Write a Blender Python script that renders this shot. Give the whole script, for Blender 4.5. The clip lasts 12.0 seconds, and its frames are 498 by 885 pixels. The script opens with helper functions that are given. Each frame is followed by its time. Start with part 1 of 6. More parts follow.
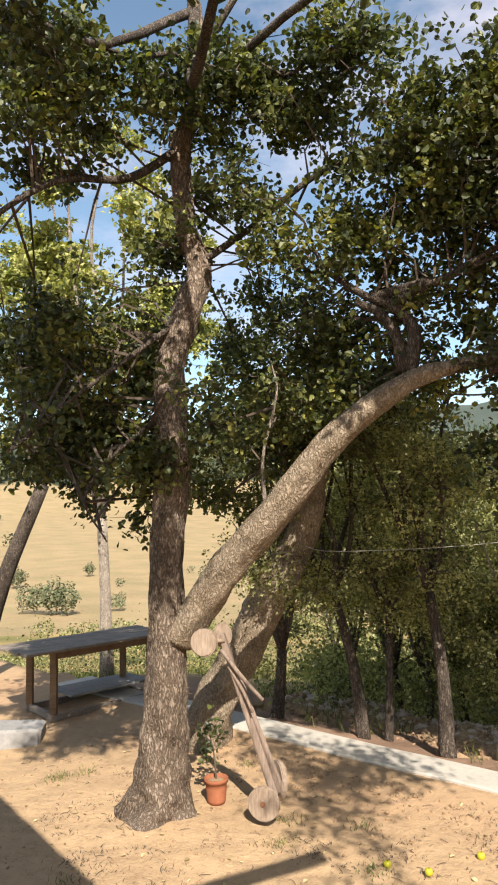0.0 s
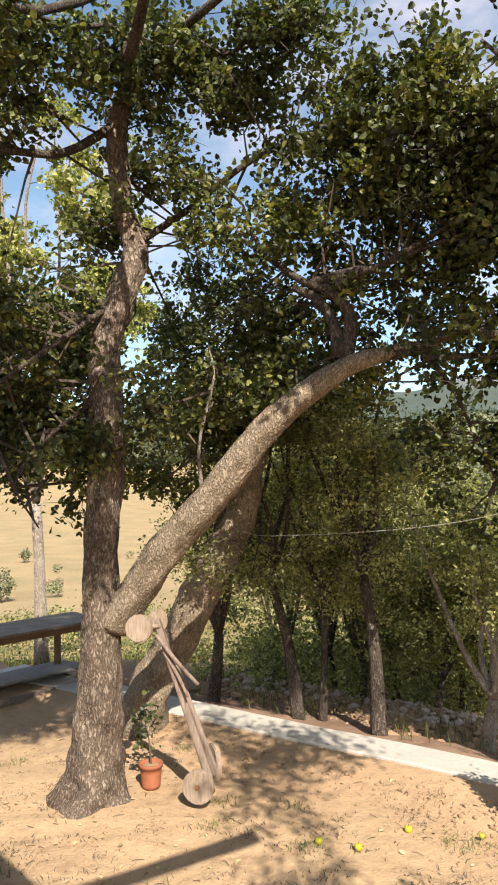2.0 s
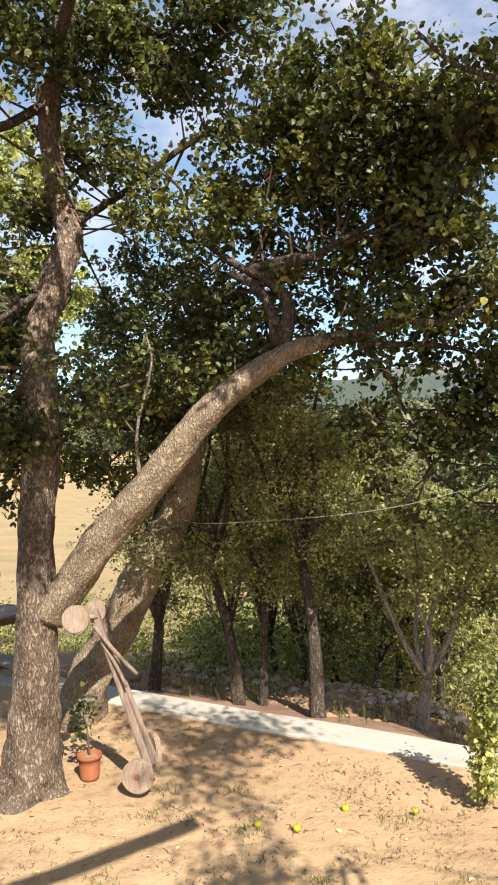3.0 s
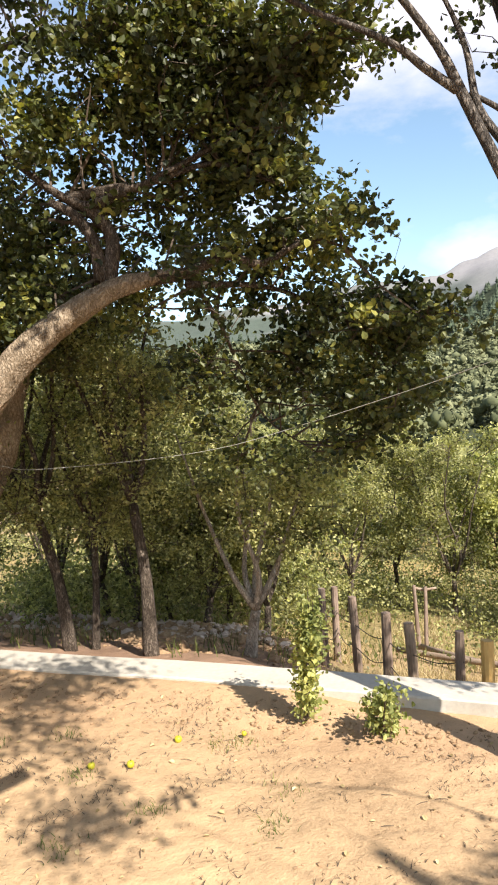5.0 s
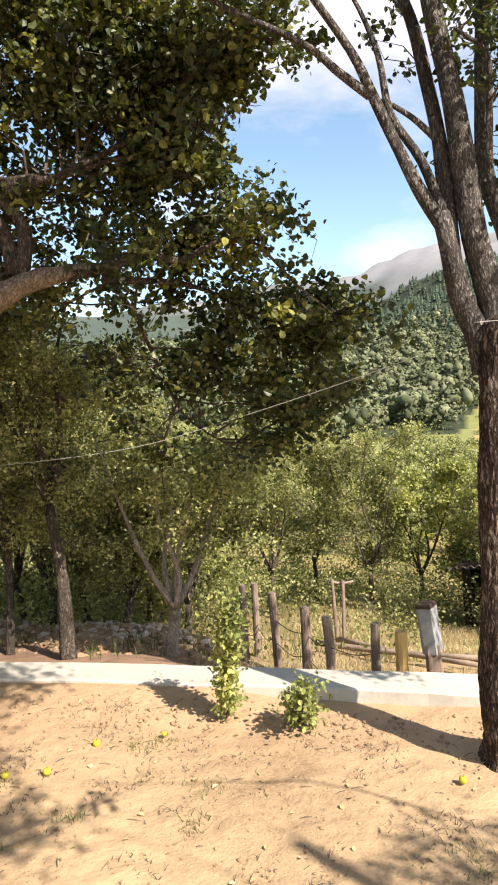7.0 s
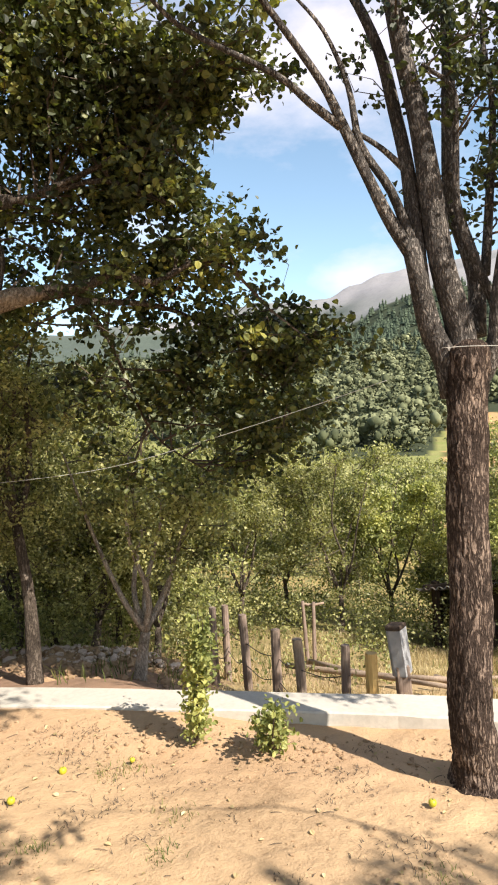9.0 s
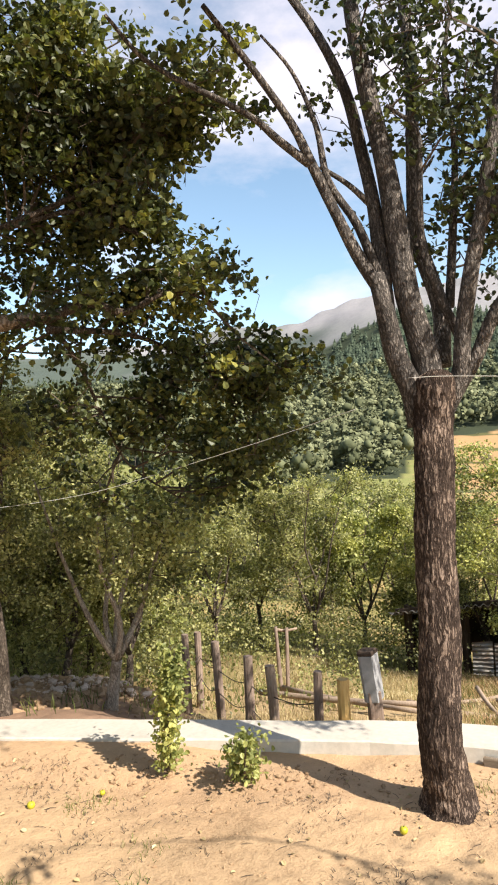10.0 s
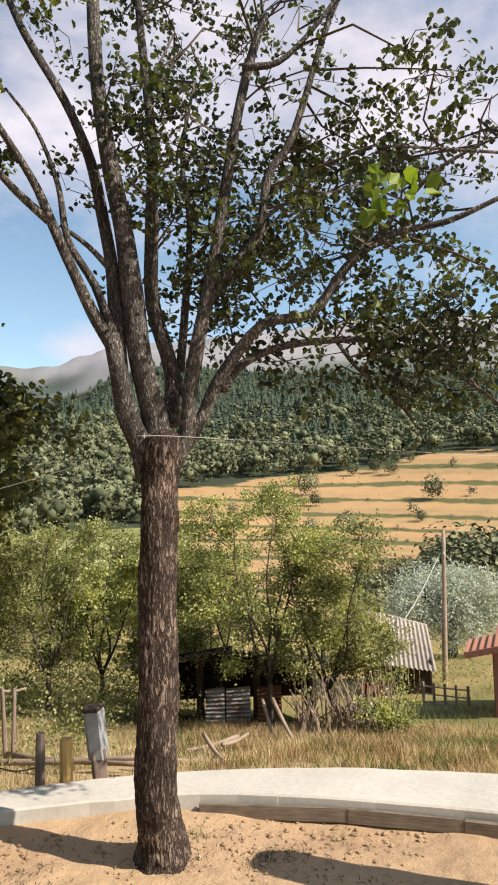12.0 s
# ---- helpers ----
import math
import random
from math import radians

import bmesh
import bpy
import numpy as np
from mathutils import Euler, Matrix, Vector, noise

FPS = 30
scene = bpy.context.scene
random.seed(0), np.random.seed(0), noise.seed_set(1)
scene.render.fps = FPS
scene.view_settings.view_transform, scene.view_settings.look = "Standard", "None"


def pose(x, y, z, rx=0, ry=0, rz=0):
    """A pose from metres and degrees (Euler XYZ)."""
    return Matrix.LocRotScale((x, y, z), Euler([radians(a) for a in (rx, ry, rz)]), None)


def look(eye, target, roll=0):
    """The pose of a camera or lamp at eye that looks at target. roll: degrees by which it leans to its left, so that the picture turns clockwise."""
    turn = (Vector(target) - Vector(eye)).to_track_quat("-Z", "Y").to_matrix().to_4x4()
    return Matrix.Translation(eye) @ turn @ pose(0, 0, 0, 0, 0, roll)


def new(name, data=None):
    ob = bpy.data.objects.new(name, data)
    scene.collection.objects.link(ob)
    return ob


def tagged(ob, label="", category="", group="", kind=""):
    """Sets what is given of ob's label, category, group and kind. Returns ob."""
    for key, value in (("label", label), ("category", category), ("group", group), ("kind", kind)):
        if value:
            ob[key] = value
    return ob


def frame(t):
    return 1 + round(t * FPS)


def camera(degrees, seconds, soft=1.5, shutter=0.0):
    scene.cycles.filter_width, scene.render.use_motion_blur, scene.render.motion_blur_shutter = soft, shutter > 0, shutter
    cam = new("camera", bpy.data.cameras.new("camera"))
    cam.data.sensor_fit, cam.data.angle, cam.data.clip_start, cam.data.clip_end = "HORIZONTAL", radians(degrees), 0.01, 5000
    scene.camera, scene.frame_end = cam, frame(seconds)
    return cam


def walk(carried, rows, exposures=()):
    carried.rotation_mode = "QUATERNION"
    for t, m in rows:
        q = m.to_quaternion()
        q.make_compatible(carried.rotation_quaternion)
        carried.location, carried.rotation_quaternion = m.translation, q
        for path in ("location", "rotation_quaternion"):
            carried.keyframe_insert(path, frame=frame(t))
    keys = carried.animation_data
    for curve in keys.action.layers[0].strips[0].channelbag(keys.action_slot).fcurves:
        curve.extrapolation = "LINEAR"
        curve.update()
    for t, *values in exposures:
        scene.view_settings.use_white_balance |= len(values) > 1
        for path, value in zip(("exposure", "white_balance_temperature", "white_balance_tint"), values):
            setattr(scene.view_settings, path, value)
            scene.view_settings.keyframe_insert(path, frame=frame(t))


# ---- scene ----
cam = camera(39.8, 12.0, soft=2.0)
PATH = [
    (0, (0.316, -0.27, 2.546), (0.219, 1.717, 2.753), -1.7),
    (0.5, (0.315, -0.262, 2.537), (0.245, 1.728, 2.723), -1.6),
    (1, (0.319, -0.238, 2.531), (0.291, 1.754, 2.7), -1.5),
    (1.5, (0.324, -0.243, 2.53), (0.344, 1.75, 2.695), -1.5),
    (2, (0.349, -0.243, 2.547), (0.423, 1.75, 2.705), -1.8),
    (2.5, (0.364, -0.241, 2.549), (0.508, 1.749, 2.696), -2.1),
    (4.5, (0.416, -0.157, 2.526), (1.016, 1.751, 2.489), -3.0),
    (5, (0.424, -0.162, 2.538), (1.126, 1.709, 2.463), -3.3),
    (5.5, (0.438, -0.163, 2.537), (1.223, 1.674, 2.442), -3.4),
    (6, (0.447, -0.17, 2.542), (1.29, 1.641, 2.439), -3.5),
    (6.5, (0.442, -0.157, 2.54), (1.327, 1.634, 2.438), -3.4),
    (7, (0.44, -0.164, 2.543), (1.351, 1.614, 2.447), -3.3),
    (9, (0.431, -0.177, 2.554), (1.419, 1.561, 2.513), -2.9),
    (9.5, (0.432, -0.196, 2.565), (1.446, 1.528, 2.555), -3.0),
    (10, (0.424, -0.233, 2.587), (1.48, 1.465, 2.61), -3.0),
    (10.5, (0.437, -0.236, 2.584), (1.567, 1.413, 2.639), -2.8),
    (11, (0.434, -0.275, 2.594), (1.678, 1.289, 2.679), -2.4),
    (11.5, (0.454, -0.337, 2.613), (1.851, 1.089, 2.725), -1.8),
    (12, (0.459, -0.445, 2.624), (2.039, 0.773, 2.759), -1.6),
]
walk(cam, [(t, look(eye, target, roll)) for t, eye, target, roll in PATH], [(0.0, 0.82), (2.5, 0.91), (5.5, 1.1), (9.5, 0.96), (10.5, 0.94), (12.0, 0.6)])

# ---- light: one sun behind the camera, sky with fair-weather cloud ----
SUN_AZ, SUN_EL = radians(165.5), radians(42)
SUN_DIR = Vector((math.sin(SUN_AZ) * math.cos(SUN_EL), math.cos(SUN_AZ) * math.cos(SUN_EL), math.sin(SUN_EL)))
sun_lamp = new("sun", bpy.data.lights.new("sun", "SUN"))
sun_lamp.data.energy, sun_lamp.data.angle, sun_lamp.data.color = 5.35, radians(0.5), (1.0, 0.93, 0.82)
sun_lamp.matrix_world = look(SUN_DIR * 60, (0, 0, 0))


class Nodes:
    """Short hand for a node tree."""

    def __init__(self, tree):
        self.tree = tree
        tree.nodes.clear()

    def add(self, kind, inputs=None, **props):
        n = self.tree.nodes.new(kind)
        for k, v in props.items():
            setattr(n, k, v)
        for k, v in (inputs or {}).items():
            if isinstance(v, bpy.types.NodeSocket):
                self.tree.links.new(v, n.inputs[k])
            else:
                n.inputs[k].default_value = v
        return n

    def ramp(self, fac, stops):
        n = self.add("ShaderNodeValToRGB", {"Fac": fac})
        els = n.color_ramp.elements
        while len(els) < len(stops):
            els.new(0.5)
        for e, (p, c) in zip(els, stops):
            e.position, e.color = p, (*c, 1) if len(c) == 3 else c
        return n.outputs["Color"]

    def math(self, op, a, b=0.0, c=0.0, clamp=False):
        return self.add("ShaderNodeMath", {0: a, 1: b, 2: c}, operation=op, use_clamp=clamp).outputs[0]

    def mix(self, fac, a, b, mode="MIX"):
        n = self.add("ShaderNodeMix", {"Factor": fac}, data_type="RGBA", blend_type=mode)
        for i, v in ((6, a), (7, b)):
            if isinstance(v, bpy.types.NodeSocket):
                self.tree.links.new(v, n.inputs[i])
            else:
                n.inputs[i].default_value = (*v, 1)
        return n.outputs[2]

    def noise(self, vec, scale, detail=4.0, rough=0.55):
        return self.add("ShaderNodeTexNoise", {"Vector": vec, "Scale": scale, "Detail": detail, "Roughness": rough}).outputs["Fac"]


def make_world():
    world = bpy.data.worlds.new("world")
    world.use_nodes = True
    scene.world = world
    n = Nodes(world.node_tree)
    sky = n.add("ShaderNodeTexSky", sky_type="NISHITA", sun_disc=False, sun_elevation=SUN_EL, sun_rotation=SUN_AZ, altitude=900.0,
                air_density=1.0, dust_density=1.0, ozone_density=1.2)
    co = n.add("ShaderNodeTexCoord").outputs["Generated"]
    flat = n.add("ShaderNodeMapping", {"Vector": co, "Scale": (1.0, 1.0, 2.2)}).outputs[0]
    puffs = n.noise(flat, 3.4, 7.0, 0.6)
    broad = n.noise(flat, 1.3, 2.0, 0.5)
    height = n.add("ShaderNodeSeparateXYZ", {"Vector": co}).outputs["Z"]
    high = n.math("MULTIPLY_ADD", n.math("SUBTRACT", 0.42, n.math("ABSOLUTE", n.math("SUBTRACT", height, 0.5))), 0.5, -0.22)
    amount = n.math("ADD", n.math("MULTIPLY_ADD", puffs, 0.75, n.math("MULTIPLY", broad, 0.35)), high)
    amount = n.math("ADD", amount, n.math("MULTIPLY", n.math("SUBTRACT", height, 0.38, clamp=True), 0.3))
    # the bank of cloud that lies on the far summit
    centre = Vector((math.sin(radians(39.5)), math.cos(radians(39.5)), 0.205)).normalized()
    off = n.add("ShaderNodeVectorMath", {0: co, 1: tuple(centre)}, operation="SUBTRACT").outputs[0]
    off = n.add("ShaderNodeVectorMath", {0: off, 1: (1, 1, 1.9)}, operation="MULTIPLY").outputs[0]
    far = n.add("ShaderNodeVectorMath", {0: off}, operation="LENGTH").outputs["Value"]
    bank = n.math("MULTIPLY", n.math("SUBTRACT", 0.09, far, clamp=True), 3.6)
    amount = n.math("ADD", amount, bank)
    # the broad white cloud above the fields
    wide = Vector((math.sin(radians(66)), math.cos(radians(66)), 0.55)).normalized()
    off2 = n.add("ShaderNodeVectorMath", {0: co, 1: tuple(wide)}, operation="SUBTRACT").outputs[0]
    far2 = n.add("ShaderNodeVectorMath", {0: off2}, operation="LENGTH").outputs["Value"]
    amount = n.math("ADD", amount, n.math("MULTIPLY", n.math("SUBTRACT", 0.5, far2, clamp=True), 0.42))
    cover = n.ramp(amount, [(0.49, (0, 0, 0)), (0.76, (1, 1, 1))])
    cloud = n.mix(puffs, (6.3, 5.8, 6.5), (9.0, 8.4, 9.0))
    tint = n.mix(1.0, sky.outputs[0], (1.82, 1.78, 1.56), "MULTIPLY")
    back = n.add("ShaderNodeBackground", {"Color": n.mix(cover, tint, cloud), "Strength": 0.08})
    out = n.add("ShaderNodeOutputWorld")
    n.tree.links.new(back.outputs[0], out.inputs[0])


make_world()


# ---- materials ----
def material(name, build, rough=0.8, spec=0.3, metal=0.0, leaf=0.0):
    """build(n, pos) gives the colour and, if wanted, a height for the bump with its strength and depth."""
    m = bpy.data.materials.new(name)
    m.use_nodes = True
    n = Nodes(m.node_tree)
    pos = n.add("ShaderNodeNewGeometry").outputs["Position"]
    col, *rest = build(n, pos)
    bsdf = n.add("ShaderNodeBsdfPrincipled", {"Roughness": rough, "Specular IOR Level": spec, "Metallic": metal})
    if isinstance(col, bpy.types.NodeSocket):
        n.tree.links.new(col, bsdf.inputs["Base Color"])
    else:
        bsdf.inputs["Base Color"].default_value = (*col, 1)
    if rest:
        bump = n.add("ShaderNodeBump", {"Height": rest[0], "Strength": rest[1], "Distance": rest[2]})
        n.tree.links.new(bump.outputs[0], bsdf.inputs["Normal"])
    out = n.add("ShaderNodeOutputMaterial")
    shader = bsdf.outputs[0]
    if leaf:
        tr = n.add("ShaderNodeBsdfTranslucent")
        through_col = n.mix(1.0, col, (1.5, 1.6, 0.7), "MULTIPLY")
        n.tree.links.new(through_col, tr.inputs["Color"])
        shader = n.add("ShaderNodeMixShader", {0: leaf, 1: shader, 2: tr.outputs[0]}).outputs[0]
    n.tree.links.new(shader, out.inputs[0])
    return m


def stretched(n, pos, sx, sy, sz):
    return n.add("ShaderNodeMapping", {"Vector": pos, "Scale": (sx, sy, sz)}).outputs[0]


def bark(dark, mid, light, fine=1.0, along=9.0):
    def build(n, pos):
        warp = n.add("ShaderNodeTexNoise", {"Vector": pos, "Scale": 7.0 * fine, "Detail": 4.0}).outputs["Color"]
        bent = n.add("ShaderNodeVectorMath", {0: pos, 1: n.add("ShaderNodeVectorMath", {0: warp, "Scale": 0.07 / fine}, operation="SCALE").outputs[0]}, operation="ADD").outputs[0]
        v = stretched(n, bent, 30 * fine, 30 * fine, along * fine)
        furrow = n.noise(v, 1.0, 3.0, 0.5)
        ridge = n.math("MINIMUM", n.math("MULTIPLY", n.math("ABSOLUTE", n.math("SUBTRACT", furrow, 0.5)), 7.0), 1.0)
        flake = n.noise(stretched(n, bent, 60 * fine, 60 * fine, 30 * fine), 1.0, 5.0, 0.7)
        blotch = n.noise(pos, 4.0, 4.0, 0.6)
        h = n.math("ADD", n.math("MULTIPLY", ridge, 0.7), n.math("MULTIPLY", flake, 0.7))
        tone = n.math("ADD", n.math("MULTIPLY", ridge, 0.22), n.math("ADD", n.math("MULTIPLY", flake, 0.5), n.math("MULTIPLY", blotch, 0.45)))
        return n.ramp(tone, [(0.36, dark), (0.6, mid), (0.85, light)]), h, 0.9, 0.015
    return build


def leaf_colours(stops, each=0.65, patches=1.5):
    def build(n, pos):
        pick = n.add("ShaderNodeNewGeometry").outputs["Random Per Island"]
        patch = n.noise(pos, patches, 3.0)
        return (n.ramp(n.math("ADD", n.math("MULTIPLY", pick, each), n.math("MULTIPLY_ADD", patch, 1.7, -0.36 - each * 0.5)), stops),)
    return build


def planks(dark, light, axis=(1.5, 30, 30)):
    def build(n, pos):
        v = stretched(n, pos, *axis)
        g = n.noise(v, 2.0, 6.0, 0.65)
        s = n.noise(pos, 4.0, 3.0)
        t = n.math("ADD", n.math("MULTIPLY", g, 0.7), n.math("MULTIPLY", s, 0.35))
        return n.ramp(t, [(0.3, dark), (0.75, light)]), g, 0.5, 0.01
    return build


def speckled(dark, light, scale=30.0, strength=0.4, depth=0.01, lo=0.3, hi=0.7):
    def build(n, pos):
        a = n.noise(pos, scale, 6.0, 0.65)
        b = n.noise(pos, scale * 0.07, 3.0)
        t = n.math("ADD", n.math("MULTIPLY", a, 0.5), n.math("MULTIPLY", b, 0.5))
        return n.ramp(t, [(lo, dark), (hi, light)]), a, strength, depth
    return build


def corrugated_iron(n, pos):
    rust = n.noise(pos, 3.5, 5.0, 0.6)
    return n.ramp(rust, [(0.35, (0.30, 0.30, 0.29)), (0.55, (0.24, 0.2, 0.17)), (0.72, (0.2, 0.09, 0.05))]), rust, 0.15, 0.01


def terrain_build(n, pos):
    cover = n.add("ShaderNodeVertexColor", layer_name="cover").outputs["Color"]
    grit = n.noise(pos, 55.0, 5.0, 0.7)
    clods = n.noise(pos, 9.0, 5.0, 0.6)
    broad = n.noise(pos, 0.9, 4.0, 0.6)
    far = n.noise(pos, 0.06, 6.0, 0.65)
    tone = n.math("ADD", n.math("MULTIPLY", grit, 0.35), n.math("ADD", n.math("MULTIPLY", clods, 0.3), n.math("MULTIPLY_ADD", broad, 0.3, n.math("MULTIPLY", far, 0.35))))
    shade = n.ramp(tone, [(0.42, (0.46, 0.41, 0.38)), (0.6, (1.0, 1.0, 1.0)), (0.82, (1.32, 1.3, 1.24))])
    h = n.math("ADD", n.math("MULTIPLY", grit, 0.4), clods)
    return n.mix(1.0, cover, shade, "MULTIPLY"), h, 0.75, 0.032


MAT = {
    "terrain": material("terrain", terrain_build, 0.95, 0.1),
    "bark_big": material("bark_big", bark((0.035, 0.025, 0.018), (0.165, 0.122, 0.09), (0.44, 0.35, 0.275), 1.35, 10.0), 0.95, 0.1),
    # paler than bark_big: sunlight on the leaning limb is in this colour
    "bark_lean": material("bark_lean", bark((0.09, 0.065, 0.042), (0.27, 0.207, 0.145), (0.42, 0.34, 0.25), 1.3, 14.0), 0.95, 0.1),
    "bark_ash": material("bark_ash", bark((0.008, 0.006, 0.005), (0.062, 0.043, 0.034), (0.36, 0.265, 0.205), 1.4, 4.5), 0.95, 0.1),
    "bark_limb": material("bark_limb", bark((0.015, 0.013, 0.012), (0.085, 0.072, 0.063), (0.36, 0.31, 0.27), 1.6), 0.85, 0.2),
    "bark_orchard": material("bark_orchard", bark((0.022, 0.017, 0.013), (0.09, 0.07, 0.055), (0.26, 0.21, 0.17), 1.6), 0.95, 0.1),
    "bark_pale": material("bark_pale", bark((0.12, 0.095, 0.07), (0.36, 0.295, 0.235), (0.56, 0.48, 0.4), 1.6), 0.95, 0.1),
    "twig": material("twig", speckled((0.05, 0.037, 0.028), (0.13, 0.1, 0.075), 40.0), 0.9, 0.1),
    "leaf_big": material("leaf_big", leaf_colours([(0.1, (0.024, 0.03, 0.012)), (0.45, (0.062, 0.074, 0.024)), (0.75, (0.14, 0.15, 0.045)), (0.98, (0.30, 0.28, 0.07))]), 0.45, 0.35, leaf=0.28),
    "leaf_ash": material("leaf_ash", leaf_colours([(0.1, (0.02, 0.027, 0.014)), (0.5, (0.042, 0.052, 0.022)), (0.95, (0.125, 0.14, 0.042))]), 0.5, 0.35, leaf=0.25),
    "leaf_orchard": material("leaf_orchard", leaf_colours([(0.1, (0.062, 0.068, 0.028)), (0.5, (0.213, 0.212, 0.086)), (0.9, (0.49, 0.462, 0.22))]), 0.45, 0.35, leaf=0.42),
    "leaf_bright": material("leaf_bright", leaf_colours([(0.1, (0.12, 0.14, 0.045)), (0.5, (0.26, 0.27, 0.085)), (0.9, (0.47, 0.45, 0.15))]), 0.5, 0.4, leaf=0.3),
    "leaf_fresh": material("leaf_fresh", leaf_colours([(0.1, (0.06, 0.1, 0.012)), (0.9, (0.2, 0.26, 0.03))]), 0.5, 0.3, leaf=0.35),
    "leaf_silver": material("leaf_silver", leaf_colours([(0.1, (0.3, 0.32, 0.28)), (0.9, (0.58, 0.6, 0.54))]), 0.6, 0.3, leaf=0.2),
    "conifer": material("conifer", leaf_colours([(0.1, (0.035, 0.048, 0.034)), (0.9, (0.1, 0.125, 0.08))], 0.6, 0.1), 0.8, 0.1),
    "woodland": material("woodland", leaf_colours([(0.1, (0.045, 0.052, 0.028)), (0.5, (0.118, 0.126, 0.066)), (0.95, (0.26, 0.265, 0.15))], 0.45, 0.07), 0.8, 0.1),
    "straw": material("straw", leaf_colours([(0.1, (0.24, 0.175, 0.09)), (0.6, (0.46, 0.36, 0.2)), (0.95, (0.6, 0.5, 0.31))]), 0.8, 0.2, leaf=0.2),
    "rustweed": material("rustweed", leaf_colours([(0.1, (0.2, 0.12, 0.06)), (0.6, (0.44, 0.3, 0.17)), (0.95, (0.6, 0.48, 0.3))]), 0.8, 0.2, leaf=0.2),
    "grass": material("grass", leaf_colours([(0.1, (0.05, 0.075, 0.02)), (0.6, (0.13, 0.15, 0.04)), (0.95, (0.3, 0.27, 0.1))]), 0.7, 0.2, leaf=0.2),
    "concrete": material("concrete", speckled((0.37, 0.335, 0.29), (0.55, 0.5, 0.43), 22.0, 0.25, 0.006), 0.9, 0.2),
    "concrete_grey": material("concrete_grey", speckled((0.2, 0.19, 0.18), (0.36, 0.34, 0.32), 22.0, 0.25, 0.006), 0.9, 0.2),
    "stone": material("stone", speckled((0.34, 0.26, 0.205), (0.62, 0.5, 0.41), 14.0, 0.5, 0.02), 0.9, 0.2),
    "clod": material("clod", speckled((0.19, 0.12, 0.07), (0.42, 0.285, 0.17), 30.0, 0.5, 0.01), 0.95, 0.1),
    "wood_grey": material("wood_grey", planks((0.11, 0.085, 0.065), (0.36, 0.3, 0.25)), 0.8, 0.2),
    "wood_brown": material("wood_brown", planks((0.12, 0.07, 0.04), (0.33, 0.21, 0.12)), 0.75, 0.2),
    "wood_old": material("wood_old", planks((0.16, 0.11, 0.075), (0.42, 0.32, 0.24), (30, 30, 4)), 0.8, 0.2),
    "wood_post": material("wood_post", planks((0.1, 0.07, 0.055), (0.34, 0.255, 0.2), (30, 30, 3)), 0.9, 0.1),
    "wood_edge": material("wood_edge", planks((0.07, 0.055, 0.04), (0.27, 0.21, 0.155), (2, 2, 45)), 0.9, 0.1),
    "wood_fresh": material("wood_fresh", planks((0.38, 0.23, 0.08), (0.6, 0.42, 0.17), (30, 30, 3)), 0.7, 0.2),
    "shed_wood": material("shed_wood", planks((0.02, 0.014, 0.01), (0.085, 0.06, 0.045), (20, 20, 2)), 0.9, 0.1),
    "red_wood": material("red_wood", planks((0.17, 0.075, 0.055), (0.32, 0.155, 0.115), (20, 20, 2)), 0.8, 0.2),
    "iron": material("iron", corrugated_iron, 0.55, 0.4, 0.25),
    "roof_sheet": material("roof_sheet", speckled((0.2, 0.16, 0.13), (0.46, 0.4, 0.33), 6.0, 0.2, 0.01), 0.7, 0.3),
    "zinc": material("zinc", speckled((0.2, 0.2, 0.205), (0.36, 0.35, 0.345), 12.0, 0.1, 0.003), 0.65, 0.3, 0.0),
    "rust": material("rust", speckled((0.1, 0.045, 0.025), (0.24, 0.11, 0.06), 20.0, 0.3, 0.004), 0.8, 0.2),
    "terracotta": material("terracotta", speckled((0.22, 0.075, 0.035), (0.35, 0.125, 0.06), 18.0, 0.15, 0.003), 0.75, 0.3),
    "rope": material("rope", lambda n, pos: ((0.45, 0.43, 0.39),), 0.7, 0.2),
    "wire": material("wire", lambda n, pos: ((0.09, 0.075, 0.065),), 0.6, 0.3, 0.5),
    "fruit": material("fruit", speckled((0.34, 0.33, 0.02), (0.46, 0.4, 0.03), 20.0, 0.1, 0.002), 0.4, 0.4),
    "plaster": material("plaster", speckled((0.5, 0.47, 0.42), (0.66, 0.63, 0.58), 10.0, 0.2, 0.004), 0.9, 0.2),
    "roof_tile": material("roof_tile", speckled((0.2, 0.09, 0.06), (0.34, 0.16, 0.1), 10.0, 0.3, 0.01), 0.85, 0.2),
    "glass_dark": material("glass_dark", lambda n, pos: ((0.02, 0.025, 0.03),), 0.1, 0.5),
}


# ---- mesh helpers ----
def mesh_of(name, verts, faces, mat, smooth=False):
    me = bpy.data.meshes.new(name)
    me.from_pydata(np.asarray(verts).tolist(), [], faces if isinstance(faces, list) else faces.tolist())
    if mat:
        me.materials.append(MAT[mat])
    if smooth:
        me.polygons.foreach_set("use_smooth", np.ones(len(me.polygons), bool))
    me.update()
    return me


def thing(name, at, label, category, group="", kind=""):
    ob = new(name)
    ob.location = at
    ob.empty_display_size = 0.1
    bpy.context.view_layer.update()
    return tagged(ob, label, category, group, kind)


